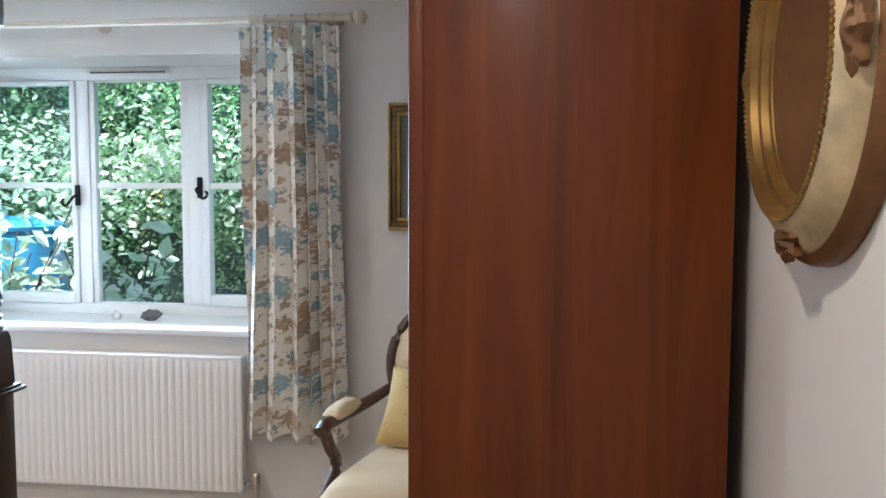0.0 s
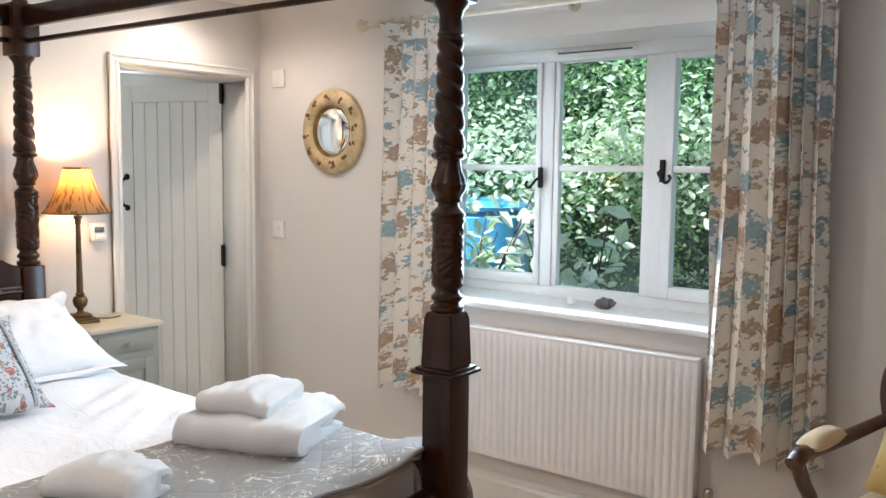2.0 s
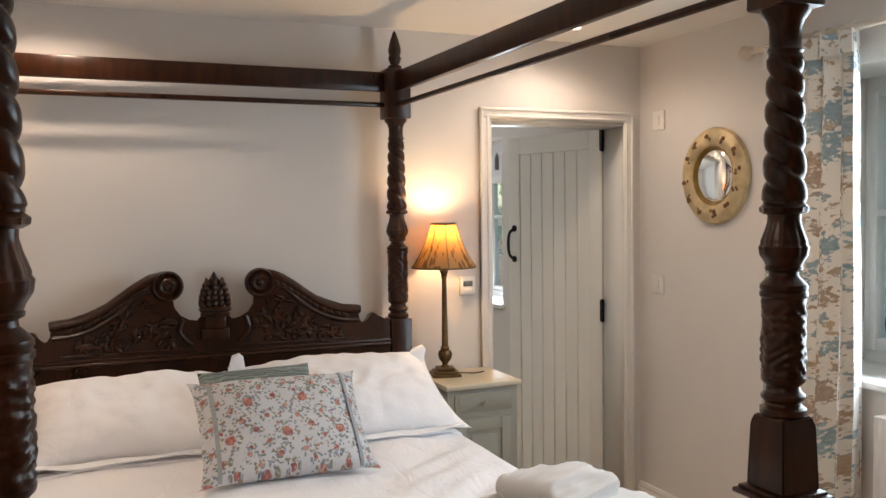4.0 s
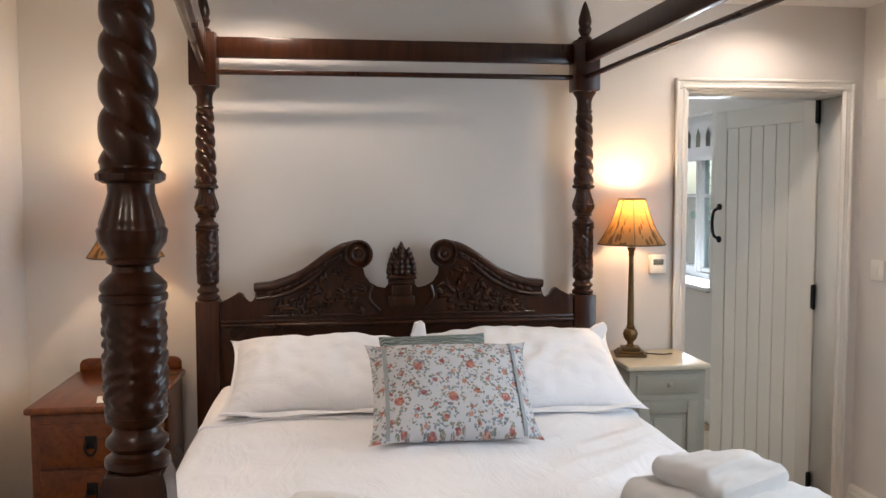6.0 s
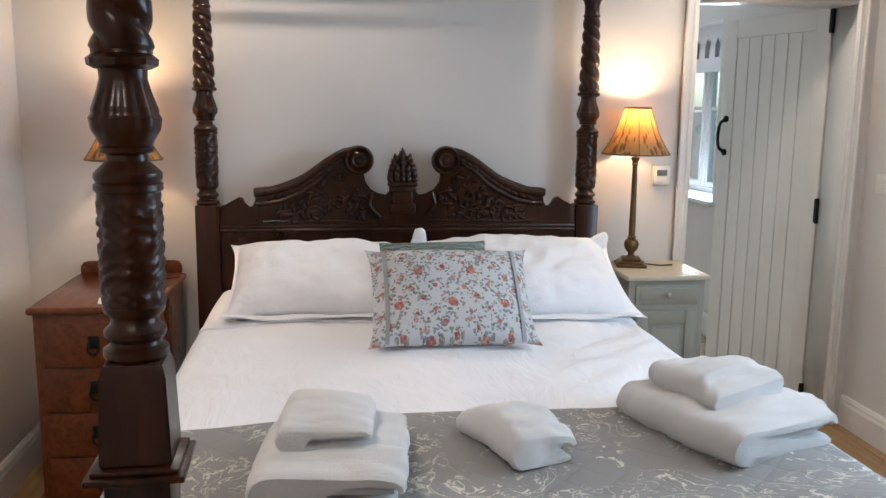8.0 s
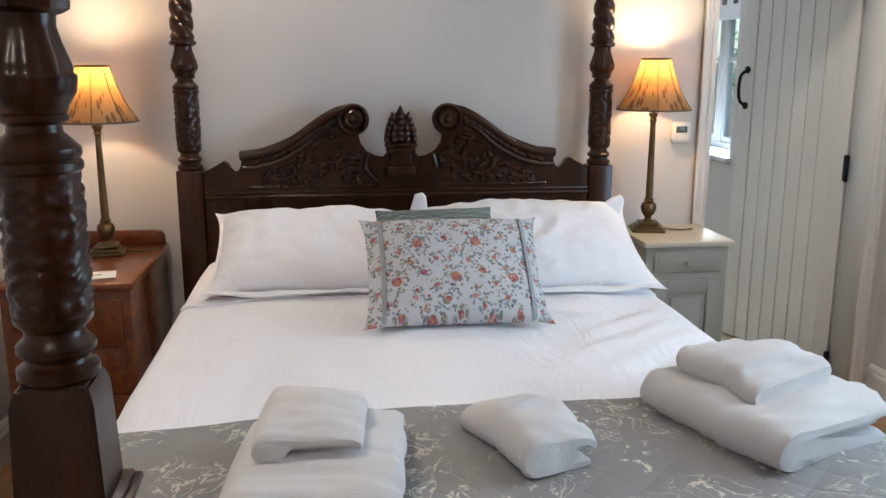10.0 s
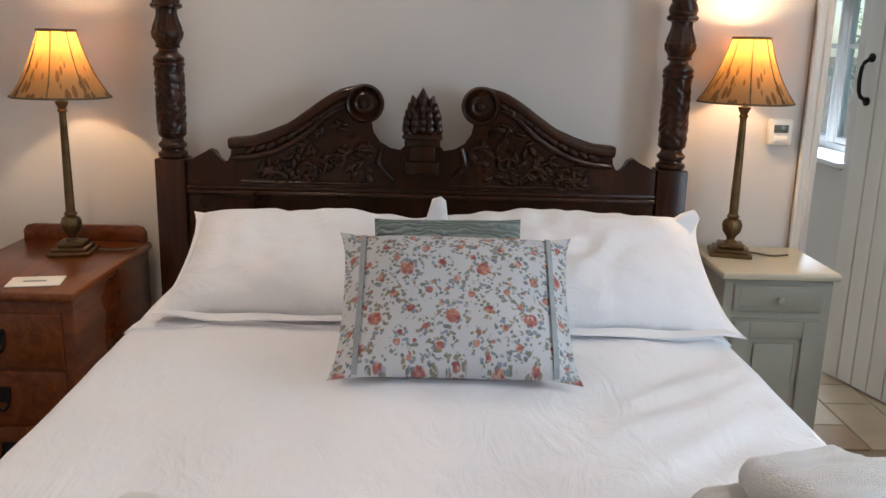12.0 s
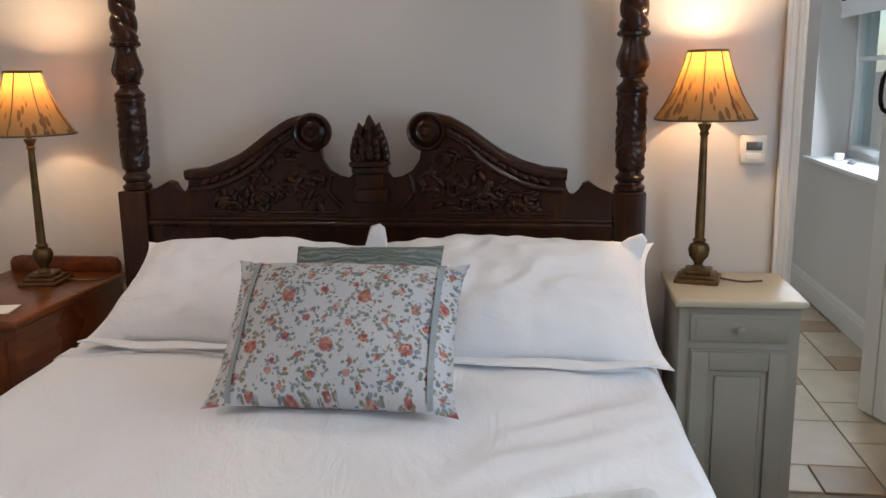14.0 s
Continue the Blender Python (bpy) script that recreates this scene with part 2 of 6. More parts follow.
def rose_print():
    """Rows of rose bouquets and small sprigs on a pale ground, on the cloth's own metres."""
    m, nt, p = nodes_of("rose_print")
    v = coords(nt, (1, 1, 1), "UV")
    wob = add(nt, "ShaderNodeTexNoise", Scale=90.0, Detail=2.0)
    link(nt, v, wob.inputs["Vector"])
    mv = nt.nodes.new("ShaderNodeVectorMath")
    mv.operation = "MULTIPLY_ADD"
    link(nt, wob.outputs["Color"], mv.inputs[0])
    mv.inputs[1].default_value = (0.010, 0.010, 0.0)
    link(nt, v, mv.inputs[2])
    sx = nt.nodes.new("ShaderNodeSeparateXYZ")
    link(nt, mv.outputs[0], sx.inputs[0])
    wide, high = 0.160, 0.113
    row = maths(nt, "DIVIDE", sx.outputs[1], high)

    def near(cx, cy):
        """Metres to the nearest motif centre of a lattice whose rows are staggered."""
        b = maths(nt, "SUBTRACT", row, cy)
        r = maths(nt, "ROUND", b)
        a = maths(nt, "SUBTRACT", maths(nt, "SUBTRACT", maths(nt, "DIVIDE", sx.outputs[0], wide), cx), maths(nt, "MULTIPLY", r, 0.40))
        da = maths(nt, "MULTIPLY", maths(nt, "SUBTRACT", a, maths(nt, "ROUND", a)), wide)
        db = maths(nt, "MULTIPLY", maths(nt, "SUBTRACT", b, r), high)
        return maths(nt, "SQRT", maths(nt, "ADD", maths(nt, "MULTIPLY", da, da), maths(nt, "MULTIPLY", db, db)))
    speck = add(nt, "ShaderNodeTexVoronoi", Scale=120.0)
    link(nt, mv.outputs[0], speck.inputs["Vector"])
    sep = nt.nodes.new("ShaderNodeSeparateColor")
    link(nt, speck.outputs["Color"], sep.inputs[0])
    petal = ramp(nt, sep.outputs[0], [(0.0, (0.40, 0.09, 0.06)), (0.3, (0.50, 0.20, 0.13)), (0.6, (0.33, 0.06, 0.06)), (0.85, (0.56, 0.33, 0.25))])
    leaf = ramp(nt, sep.outputs[1], [(0.0, (0.22, 0.23, 0.17)), (0.3, (0.23, 0.28, 0.34)), (0.6, (0.30, 0.24, 0.17)), (0.8, (0.17, 0.20, 0.22))])
    for r in (petal, leaf):
        r.node.color_ramp.interpolation = "CONSTANT"
    dash = ramp(nt, speck.outputs["Distance"], [(0.50, (1, 1, 1)), (0.60, (0, 0, 0))])
    some = ramp(nt, sep.outputs[2], [(0.22, (0, 0, 0)), (0.26, (1, 1, 1))])
    sprig = maths(nt, "MULTIPLY", dash, some)
    out = (0.57, 0.58, 0.60)
    for cx, cy, r0, r1 in ((0.0, 0.0, 0.018, 0.040), (0.46, 0.14, 0.010, 0.025), (0.24, 0.46, 0.010, 0.030), (0.70, 0.52, 0.009, 0.027), (0.66, -0.20, 0.009, 0.024), (0.0, -0.34, 0.002, 0.022), (0.34, -0.30, 0.006, 0.017), (0.86, 0.26, 0.007, 0.018), (0.52, -0.46, 0.005, 0.016)):
        d = near(cx, cy)
        ring = ramp(nt, maths(nt, "DIVIDE", d, r1), [(0.86, (1, 1, 1)), (0.98, (0, 0, 0))])
        out = mix(nt, maths(nt, "MULTIPLY", ring, sprig), out, leaf)
        heart = ramp(nt, maths(nt, "DIVIDE", d, r0), [(0.72, (1, 1, 1)), (0.95, (0, 0, 0))])
        out = mix(nt, maths(nt, "MULTIPLY", heart, 0.85), out, petal)
    link(nt, out, p.inputs["Base Color"])
    p.inputs["Roughness"].default_value = 0.85
    bump(nt, p, noisy(nt, v, 500.0, 2.0), 0.2, 0.0006)
    return m


CUSHIONPRINT = rose_print()


def quilt_cloth():
    m, nt, p = nodes_of("grey_toile_quilt")
    v = coords(nt, (1, 1, 1), "UV")
    n = noisy(nt, v, 13.0, 3.0, 0.6, 1.4)
    lines = ramp(nt, maths(nt, "ABSOLUTE", maths(nt, "SUBTRACT", n, 0.5)), [(0.008, (1, 1, 1)), (0.020, (0, 0, 0))])
    gate = ramp(nt, noisy(nt, v, 5.0, 1.0), [(0.46, (0, 0, 0)), (0.54, (1, 1, 1))])
    n2 = noisy(nt, v, 42.0, 2.0)
    spray = ramp(nt, n2, [(0.60, (0, 0, 0)), (0.64, (1, 1, 1))])
    gate2 = ramp(nt, noisy(nt, v, 7.0, 1.0), [(0.54, (0, 0, 0)), (0.60, (1, 1, 1))])
    mask = maths(nt, "MAXIMUM", maths(nt, "MULTIPLY", lines, gate), maths(nt, "MULTIPLY", spray, gate2))
    link(nt, mix(nt, mask, (0.275, 0.27, 0.265), (0.66, 0.63, 0.55)), p.inputs["Base Color"])
    p.inputs["Roughness"].default_value = 0.75
    sx = nt.nodes.new("ShaderNodeSeparateXYZ")
    link(nt, coords(nt, (1, 1, 1), "UV", (0, 0, radians(45))), sx.inputs[0])
    waves = [maths(nt, "ABSOLUTE", maths(nt, "SINE", maths(nt, "MULTIPLY", o, math.pi / 0.075))) for o in sx.outputs[:2]]
    puff = maths(nt, "POWER", maths(nt, "MULTIPLY", *waves), 0.35)
    bump(nt, p, puff, 0.35, 0.009)
    return m


QUILT = quilt_cloth()


def ruched():
    m, nt, p = nodes_of("sage_ruched_cloth")
    v = coords(nt, (1, 1, 1), "UV")
    w = add(nt, "ShaderNodeTexWave", Scale=20.0, Distortion=9.0, Detail=2.0)
    w.bands_direction = "Y"
    link(nt, v, w.inputs["Vector"])
    # hollows of the ruching get a darker colour, as shade in the folds
    link(nt, mix(nt, w.outputs["Fac"], (0.17, 0.22, 0.21), (0.32, 0.38, 0.36)), p.inputs["Base Color"])
    p.inputs["Roughness"].default_value = 0.8
    bump(nt, p, w.outputs["Fac"], 0.9, 0.012)
    return m


RUCHED = ruched()


def dotted_yellow():
    m, nt, p = nodes_of("yellow_silk")
    v = coords(nt, (1, 1, 1), "UV")
    vo = add(nt, "ShaderNodeTexVoronoi", Scale=28.0)
    link(nt, v, vo.inputs["Vector"])
    mask = ramp(nt, vo.outputs["Distance"], [(0.14, (1, 1, 1)), (0.22, (0, 0, 0))])
    link(nt, mix(nt, mask, (0.56, 0.39, 0.13), (0.36, 0.22, 0.07)), p.inputs["Base Color"])
    p.inputs["Roughness"].default_value = 0.55
    p.inputs["Sheen Weight"].default_value = 0.3
    bump(nt, p, noisy(nt, v, 30.0, 4.0), 0.5, 0.006)
    return m


YELLOW = dotted_yellow()
STRIPE = plain("grey_blue_braid", (0.36, 0.40, 0.42), 0.85, 0.2, 40.0, 300.0, 0.4, 0.001)


def shade_cloth():
    """Waxed paper shade that lets the bulb's light through, with a band of stencilled leaves."""
    m, nt, p = nodes_of("leaf_print_shade")
    v = coords(nt, (1, 1, 1), "UV")
    sx = nt.nodes.new("ShaderNodeSeparateXYZ")
    link(nt, v, sx.inputs[0])
    mp = coords(nt, (62, 26, 1), "UV", (0, 0, 0.7))
    vo = add(nt, "ShaderNodeTexVoronoi", Scale=1.0)
    link(nt, mp, vo.inputs["Vector"])
    leaf = ramp(nt, vo.outputs["Distance"], [(0.40, (1, 1, 1)), (0.48, (0, 0, 0))])
    band = ramp(nt, sx.outputs[1], [(0.085, (1, 1, 1)), (0.12, (0, 0, 0))])
    c = mix(nt, maths(nt, "MULTIPLY", maths(nt, "MULTIPLY", leaf, band), 0.8), (0.32, 0.185, 0.075), (0.045, 0.022, 0.009))
    tr = nt.nodes.new("ShaderNodeBsdfTranslucent")
    link(nt, mix(nt, 0.45, c, (0.85, 0.35, 0.04)), tr.inputs["Color"])
    ms = nt.nodes.new("ShaderNodeMixShader")
    ms.inputs[0].default_value = 0.15
    link(nt, c, p.inputs["Base Color"])
    p.inputs["Roughness"].default_value = 0.7
    bump(nt, p, noisy(nt, v, 90.0), 0.2, 0.001)
    link(nt, p.outputs[0], ms.inputs[1])
    link(nt, tr.outputs[0], ms.inputs[2])
    link(nt, ms.outputs[0], nt.nodes["Material Output"].inputs["Surface"])
    return m


SHADE = shade_cloth()


def leaf_material(name, c1, c2):
    m, nt, p = nodes_of(name)
    g = nt.nodes.new("ShaderNodeNewGeometry")
    c = mix(nt, g.outputs["Random Per Island"], c1, c2)
    link(nt, c, p.inputs["Base Color"])
    p.inputs["Roughness"].default_value = 0.7
    p.inputs["Specular IOR Level"].default_value = 0.15
    tr = nt.nodes.new("ShaderNodeBsdfTranslucent")
    link(nt, c, tr.inputs["Color"])
    ms = nt.nodes.new("ShaderNodeMixShader")
    ms.inputs[0].default_value = 0.45
    link(nt, p.outputs[0], ms.inputs[1])
    link(nt, tr.outputs[0], ms.inputs[2])
    link(nt, ms.outputs[0], nt.nodes["Material Output"].inputs["Surface"])
    return m


HEDGE = leaf_material("hedge_leaves", (0.13, 0.29, 0.13), (0.38, 0.56, 0.30))
# leaf colour raised to near white in place of strong, overexposed daylight
SHRUB = leaf_material("pale_shrub_leaves", (0.42, 0.56, 0.38), (0.74, 0.80, 0.68))


def glass_material():
    m, nt, p = nodes_of("window_glass")
    # blue tint puts the cyan cast of the daylight into the glass
    p.inputs["Base Color"].default_value = (0.86, 0.97, 1.0, 1)
    p.inputs["Roughness"].default_value = 0.0
    p.inputs["Transmission Weight"].default_value = 1.0
    p.inputs["IOR"].default_value = 1.45
    return m


def mirror_material():
    m, nt, p = nodes_of("mirror_glass")
    p.inputs["Base Color"].default_value = (0.88, 0.88, 0.87, 1)
    p.inputs["Metallic"].default_value, p.inputs["Roughness"].default_value = 1.0, 0.02
    return m


def glow_material(name, colour, strength):
    m, nt, p = nodes_of(name)
    p.inputs["Emission Color"].default_value = (*colour, 1)
    p.inputs["Emission Strength"].default_value = strength
    return m


GLASS, MIRROR = glass_material(), mirror_material()
BULB = glow_material("lit_bulb", (1.0, 0.62, 0.28), 7.0)
DOWNGLOW = glow_material("lit_downlight", (1.0, 0.86, 0.7), 6.0)


def painting_material():
    """A winter river scene: pale sky, brown trees, snowy bank."""
    m, nt, p = nodes_of("winter_watercolour")
    v = coords(nt, (1, 1, 1), "UV")
    sx = nt.nodes.new("ShaderNodeSeparateXYZ")
    link(nt, v, sx.inputs[0])
    n = noisy(nt, v, 14.0, 5.0)
    y = maths(nt, "ADD", sx.outputs[1], maths(nt, "MULTIPLY", maths(nt, "SUBTRACT", n, 0.5), 0.10))
    c = ramp(nt, y, [(0.0, (0.30, 0.28, 0.27)), (0.25, (0.55, 0.56, 0.60)), (0.42, (0.22, 0.15, 0.10)), (0.5, (0.45, 0.40, 0.38)), (0.56, (0.62, 0.62, 0.66)), (1.0, (0.38, 0.47, 0.62))])
    lean = maths(nt, "ADD", maths(nt, "MULTIPLY", sx.outputs[0], 1.6), maths(nt, "ABSOLUTE", maths(nt, "SUBTRACT", sx.outputs[1], 0.55)))
    tree = ramp(nt, maths(nt, "ADD", lean, maths(nt, "MULTIPLY", maths(nt, "SUBTRACT", n, 0.5), 0.9)), [(0.34, (1, 1, 1)), (0.42, (0, 0, 0))])
    link(nt, mix(nt, maths(nt, "MULTIPLY", tree, 0.8), c, (0.13, 0.07, 0.04)), p.inputs["Base Color"])
    p.inputs["Roughness"].default_value = 0.35
    return m


PAINTING = painting_material()


# ---- shape helpers ----
PLACE = {}


def thing(name, m, label, category, group="", kind=""):
    ob = new(name)
    ob.empty_display_size = 0.1
    ob.matrix_world = m
    PLACE[ob] = m.copy()
    return tagged(ob, label, category, group, kind)


def part(name, bm, material, parent, label="", world=False, smooth=True):
    """Links bm as one mesh under a thing or a part; world: the shape is given in the room's own metres."""
    if world:
        bm.transform(PLACE[parent].inverted())
    bmesh.ops.recalc_face_normals(bm, faces=bm.faces)
    me = bpy.data.meshes.new(name)
    bm.to_mesh(me)
    bm.free()
    me.materials.append(material)
    for p in me.polygons:
        p.use_smooth = smooth
    if smooth:
        me.set_sharp_from_angle(angle=radians(38))
    ob = new(name, me)
    ob.parent = parent
    PLACE[ob] = PLACE[parent]
    return tagged(ob, label)


def setting(name, bm, material, label="", category="", smooth=False):
    me = bpy.data.meshes.new(name)
    bmesh.ops.recalc_face_normals(bm, faces=bm.faces)
    bm.to_mesh(me)
    bm.free()
    me.materials.append(material)
    for p in me.polygons:
        p.use_smooth = smooth
    ob = new(name, me)
    PLACE[ob] = Matrix.Identity(4)
    return tagged(ob, label, category, "", "structure")


def box(bm, lo, hi, bevel=0.0, seg=2, m=None):
    """A block from corner lo to corner hi with rounded edges."""
    lo, hi = Vector(lo), Vector(hi)
    r = bmesh.ops.create_cube(bm, size=1.0)
    vs = r["verts"]
    for v in vs:
        v.co = Vector((lo[i] + (v.co[i] + 0.5) * (hi[i] - lo[i]) for i in range(3)))
    if bevel > 0:
        es = list({e for v in vs for e in v.link_edges})
        out = bmesh.ops.bevel(bm, geom=es, offset=bevel, segments=seg, profile=0.5, affect="EDGES")
        vs = list({v for f in out["faces"] for v in f.verts} | {v for v in vs if v.is_valid})
    if m is not None:
        bmesh.ops.transform(bm, matrix=m, verts=[v for v in vs if v.is_valid])
    return bm


def cube(lo, hi, bevel=0.0, seg=2, m=None):
    return box(bmesh.new(), lo, hi, bevel, seg, m)


def turned(profile, seg=28, bm=None, m=None, wave=None):
    """A lathe-turned solid about z from (radius, height) pairs; wave(angle, height) scales the radius."""
    bm = bm or bmesh.new()
    rings = []
    for r, z in profile:
        ring = []
        for i in range(seg):
            a = 2 * math.pi * i / seg
            k = r * (wave(a, z) if wave else 1.0)
            co = Vector((k * math.cos(a), k * math.sin(a), z))
            ring.append(bm.verts.new(m @ co if m is not None else co))
        rings.append(ring)
    for a, b in zip(rings, rings[1:]):
        for i in range(seg):
            bm.faces.new((a[i], a[(i + 1) % seg], b[(i + 1) % seg], b[i]))
    bm.faces.new(rings[0][::-1])
    bm.faces.new(rings[-1])
    return bm


def slab(points, depth, bevel=0.0, bm=None, m=None):
    """A flat shape in x, y with thickness along z."""
    bm = bm or bmesh.new()
    lo = [bm.verts.new((x, y, 0)) for x, y in points]
    hi = [bm.verts.new((x, y, depth)) for x, y in points]
    n = len(points)
    bm.faces.new(lo[::-1])
    top = bm.faces.new(hi)
    for i in range(n):
        bm.faces.new((lo[i], lo[(i + 1) % n], hi[(i + 1) % n], hi[i]))
    vs = lo + hi
    if bevel > 0:
        out = bmesh.ops.bevel(bm, geom=list(top.edges), offset=bevel, segments=2, profile=0.5, affect="EDGES")
        vs = list({v for v in vs if v.is_valid} | {v for f in out["faces"] for v in f.verts})
    if m is not None:
        bmesh.ops.transform(bm, matrix=m, verts=vs)
    return bm


def tube(points, radius, seg=10, bm=None, radii=None):
    """A round bar along a line of points."""
    bm = bm or bmesh.new()
    pts = [Vector(p) for p in points]
    rings = []
    for i, p in enumerate(pts):
        way = (pts[min(i + 1, len(pts) - 1)] - pts[max(i - 1, 0)]).normalized()
        side = way.cross(Vector((0, 0, 1)) if abs(way.z) < 0.9 else Vector((1, 0, 0))).normalized()
        up = side.cross(way)
        r = radii[i] if radii else radius
        rings.append([bm.verts.new(p + r * (math.cos(2 * math.pi * k / seg) * side + math.sin(2 * math.pi * k / seg) * up)) for k in range(seg)])
    for a, b in zip(rings, rings[1:]):
        for k in range(seg):
            bm.faces.new((a[k], a[(k + 1) % seg], b[(k + 1) % seg], b[k]))
    bm.faces.new(rings[0][::-1])
    bm.faces.new(rings[-1])
    return bm


def curve_points(ctrl, n=8):
    """A smooth line through control points."""
    c = [Vector(p) for p in ctrl]
    c = [2 * c[0] - c[1]] + c + [2 * c[-1] - c[-2]]
    out = []
    for i in range(1, len(c) - 2):
        for k in range(n):
            t = k / n
            out.append(0.5 * (2 * c[i] + (c[i + 1] - c[i - 1]) * t + (2 * c[i - 1] - 5 * c[i] + 4 * c[i + 1] - c[i + 2]) * t * t + (3 * c[i] - c[i - 1] - 3 * c[i + 1] + c[i + 2]) * t ** 3))
    out.append(c[-2])
    return out


def sheet(fn, nu, nv, thick=0.0, uv=None):
    """A cloth from fn(u, v) with u, v from 0 to 1; uv: the metres of cloth across and along."""
    bm = bmesh.new()
    lay = bm.loops.layers.uv.new("UVMap")
    g = [[bm.verts.new(fn(i / nu, j / nv)) for j in range(nv + 1)] for i in range(nu + 1)]
    for i in range(nu):
        for j in range(nv):
            f = bm.faces.new((g[i][j], g[i + 1][j], g[i + 1][j + 1], g[i][j + 1]))
            if uv:
                for lp, (a, b) in zip(f.loops, ((i, j), (i + 1, j), (i + 1, j + 1), (i, j + 1))):
                    lp[lay].uv = (a / nu * uv[0], b / nv * uv[1])
    if thick:
        bmesh.ops.recalc_face_normals(bm, faces=bm.faces)
        bmesh.ops.solidify(bm, geom=bm.faces[:], thickness=thick)
    return bm


def cushion(w, h, t, nu=30, nv=24, pinch=0.07, wrinkle=0.006, seed=0.0, flange=0.0, ear=0.0):
    """A stuffed pillow lying in x (width) and y (height), thickness along z."""
    bm = bmesh.new()
    lay = bm.loops.layers.uv.new("UVMap")

    def at(u, v, s):
        a, b = 2 * u - 1, 2 * v - 1
        x = a * w / 2 * (1 - pinch * (1 - b * b) ** 1.0 * 0.5 * abs(a) ** 3)
        y = b * h / 2 * (1 - pinch * (1 - a * a) * 0.6 * abs(b) ** 3)
        pull = 1 + ear * (abs(a) * abs(b)) ** 7
        x, y = x * pull, y * pull
        fx = max(0.0, 1 - (abs(a) / (1 - flange)) ** 2.6) if abs(a) < 1 - flange else 0.0
        fy = max(0.0, 1 - abs(b) ** 2.8)
        z = t / 2 * (fx * fy) ** 0.5
        k = noise.noise((x * 7 + seed, y * 7, 3.1 * seed)) + 0.6 * noise.noise((x * 19 + seed, y * 16, seed))
        z += wrinkle * k * (0.4 + (fx * fy))
        rim = min(u, 1 - u, v, 1 - v) < 1e-6
        return Vector((x, y, 0.0 if rim else s * max(z, 0.003)))

    for s in (1, -1):
        g = [[bm.verts.new(at(i / nu, j / nv, s)) for j in range(nv + 1)] for i in range(nu + 1)]
        for i in range(nu):
            for j in range(nv):
                f = bm.faces.new((g[i][j], g[i + 1][j], g[i + 1][j + 1], g[i][j + 1]))
                for lp, (a, b) in zip(f.loops, ((i, j), (i + 1, j), (i + 1, j + 1), (i, j + 1))):
                    lp[lay].uv = (a / nu * w + seed, b / nv * h)
    bmesh.ops.remove_doubles(bm, verts=bm.verts[:], dist=0.0003)
    return bm


def along(a, b):
    """A pose at a whose x axis points to b."""
    way = (Vector(b) - Vector(a)).normalized()
    up = Vector((0, 0, 1))
    side = up.cross(way).normalized()
    m = Matrix((way, side, way.cross(side))).transposed().to_4x4()
    return Matrix.Translation(a) @ m


# ---- the room ----
WT = 0.215


def holed_wall(axis, plane, thick, lo, hi, z0, z1, hole=None):
    """A wall along x or y with one opening (from, to, bottom, top) through it."""
    bm = bmesh.new()

    def piece(a, b, c, d):
        if b - a < 1e-4 or d - c < 1e-4:
            return
        if axis == "x":
            box(bm, (a, plane, c), (b, plane + thick, d))
        else:
            box(bm, (plane, a, c), (plane + thick, b, d))
    if hole:
        h0, h1, b0, b1 = hole
        piece(lo, h0, z0, z1)
        piece(h1, hi, z0, z1)
        piece(h0, h1, z0, b0)
        piece(h0, h1, b1, z1)
    else:
        piece(lo, hi, z0, z1)
    return bm


WX0, WX1, WZ0, WZ1 = -2.36, -0.80, 0.915, 1.99
BX0, BX1, BZ0, BZ1 = -6.15, -4.90, 0.86, 1.98
DY0, DY1, DZ = 2.70, 3.400, 1.912
DJ = 3.445
BW = -7.4
bm = holed_wall("x", NORTH, 0.36, WEST - WT, EAST + 0.15, -0.2, 2.6, (WX0, WX1, WZ0, WZ1))
wall_north = setting("wall_north", bm, WALL, "warm white plastered wall with the garden window", "wall")
bm = holed_wall("y", WEST - WT, WT, SOUTH - 0.15, NORTH, -0.2, 2.6, (DY0, DJ, FLOOR - 0.02, DZ))
wall_west = setting("wall_west", bm, WALL, "warm white plastered wall behind the bed", "wall")
wall_south = setting("wall_south", holed_wall("x", SOUTH - 0.15, 0.15, WEST, EAST + 0.15, -0.2, 2.6), WALL, "plain warm white plastered wall", "wall")
wall_east = setting("wall_east", holed_wall("y", EAST, 0.15, SOUTH, NORTH, -0.2, 2.6), WALL, "warm white wall behind the wardrobe", "wall")
ceiling = setting("ceiling", cube((WEST, SOUTH, CEIL), (EAST, NORTH, CEIL + 0.3)), CEILING, "flat white plaster ceiling with recessed downlights", "ceiling")
bath_north = setting("wall_bathroom_north", holed_wall("x", NORTH + 0.03, 0.33, BW, WEST - WT, -0.2, 2.6, (BX0, BX1, BZ0, BZ1)), WALL, "bathroom wall with a deep window recess", "wall")
setting("wall_bathroom_west", holed_wall("y", BW - 0.15, 0.15, 1.2, NORTH + 0.36, -0.2, 2.6), WALL, "plain bathroom wall", "wall")
setting("wall_bathroom_south", holed_wall("x", 1.05, 0.15, BW, WEST - WT, -0.2, 2.6), WALL, "plain bathroom wall", "wall")
setting("ceiling_bathroom", cube((BW, 1.2, 2.2), (WEST - WT, NORTH + 0.03, 2.5)), CEILING, "white bathroom ceiling", "ceiling")

floor = setting("floor", cube((WEST, SOUTH, FLOOR - 0.2), (EAST, NORTH, FLOOR - 0.012)), GROUT, "honey oak boarded floor", "floor")
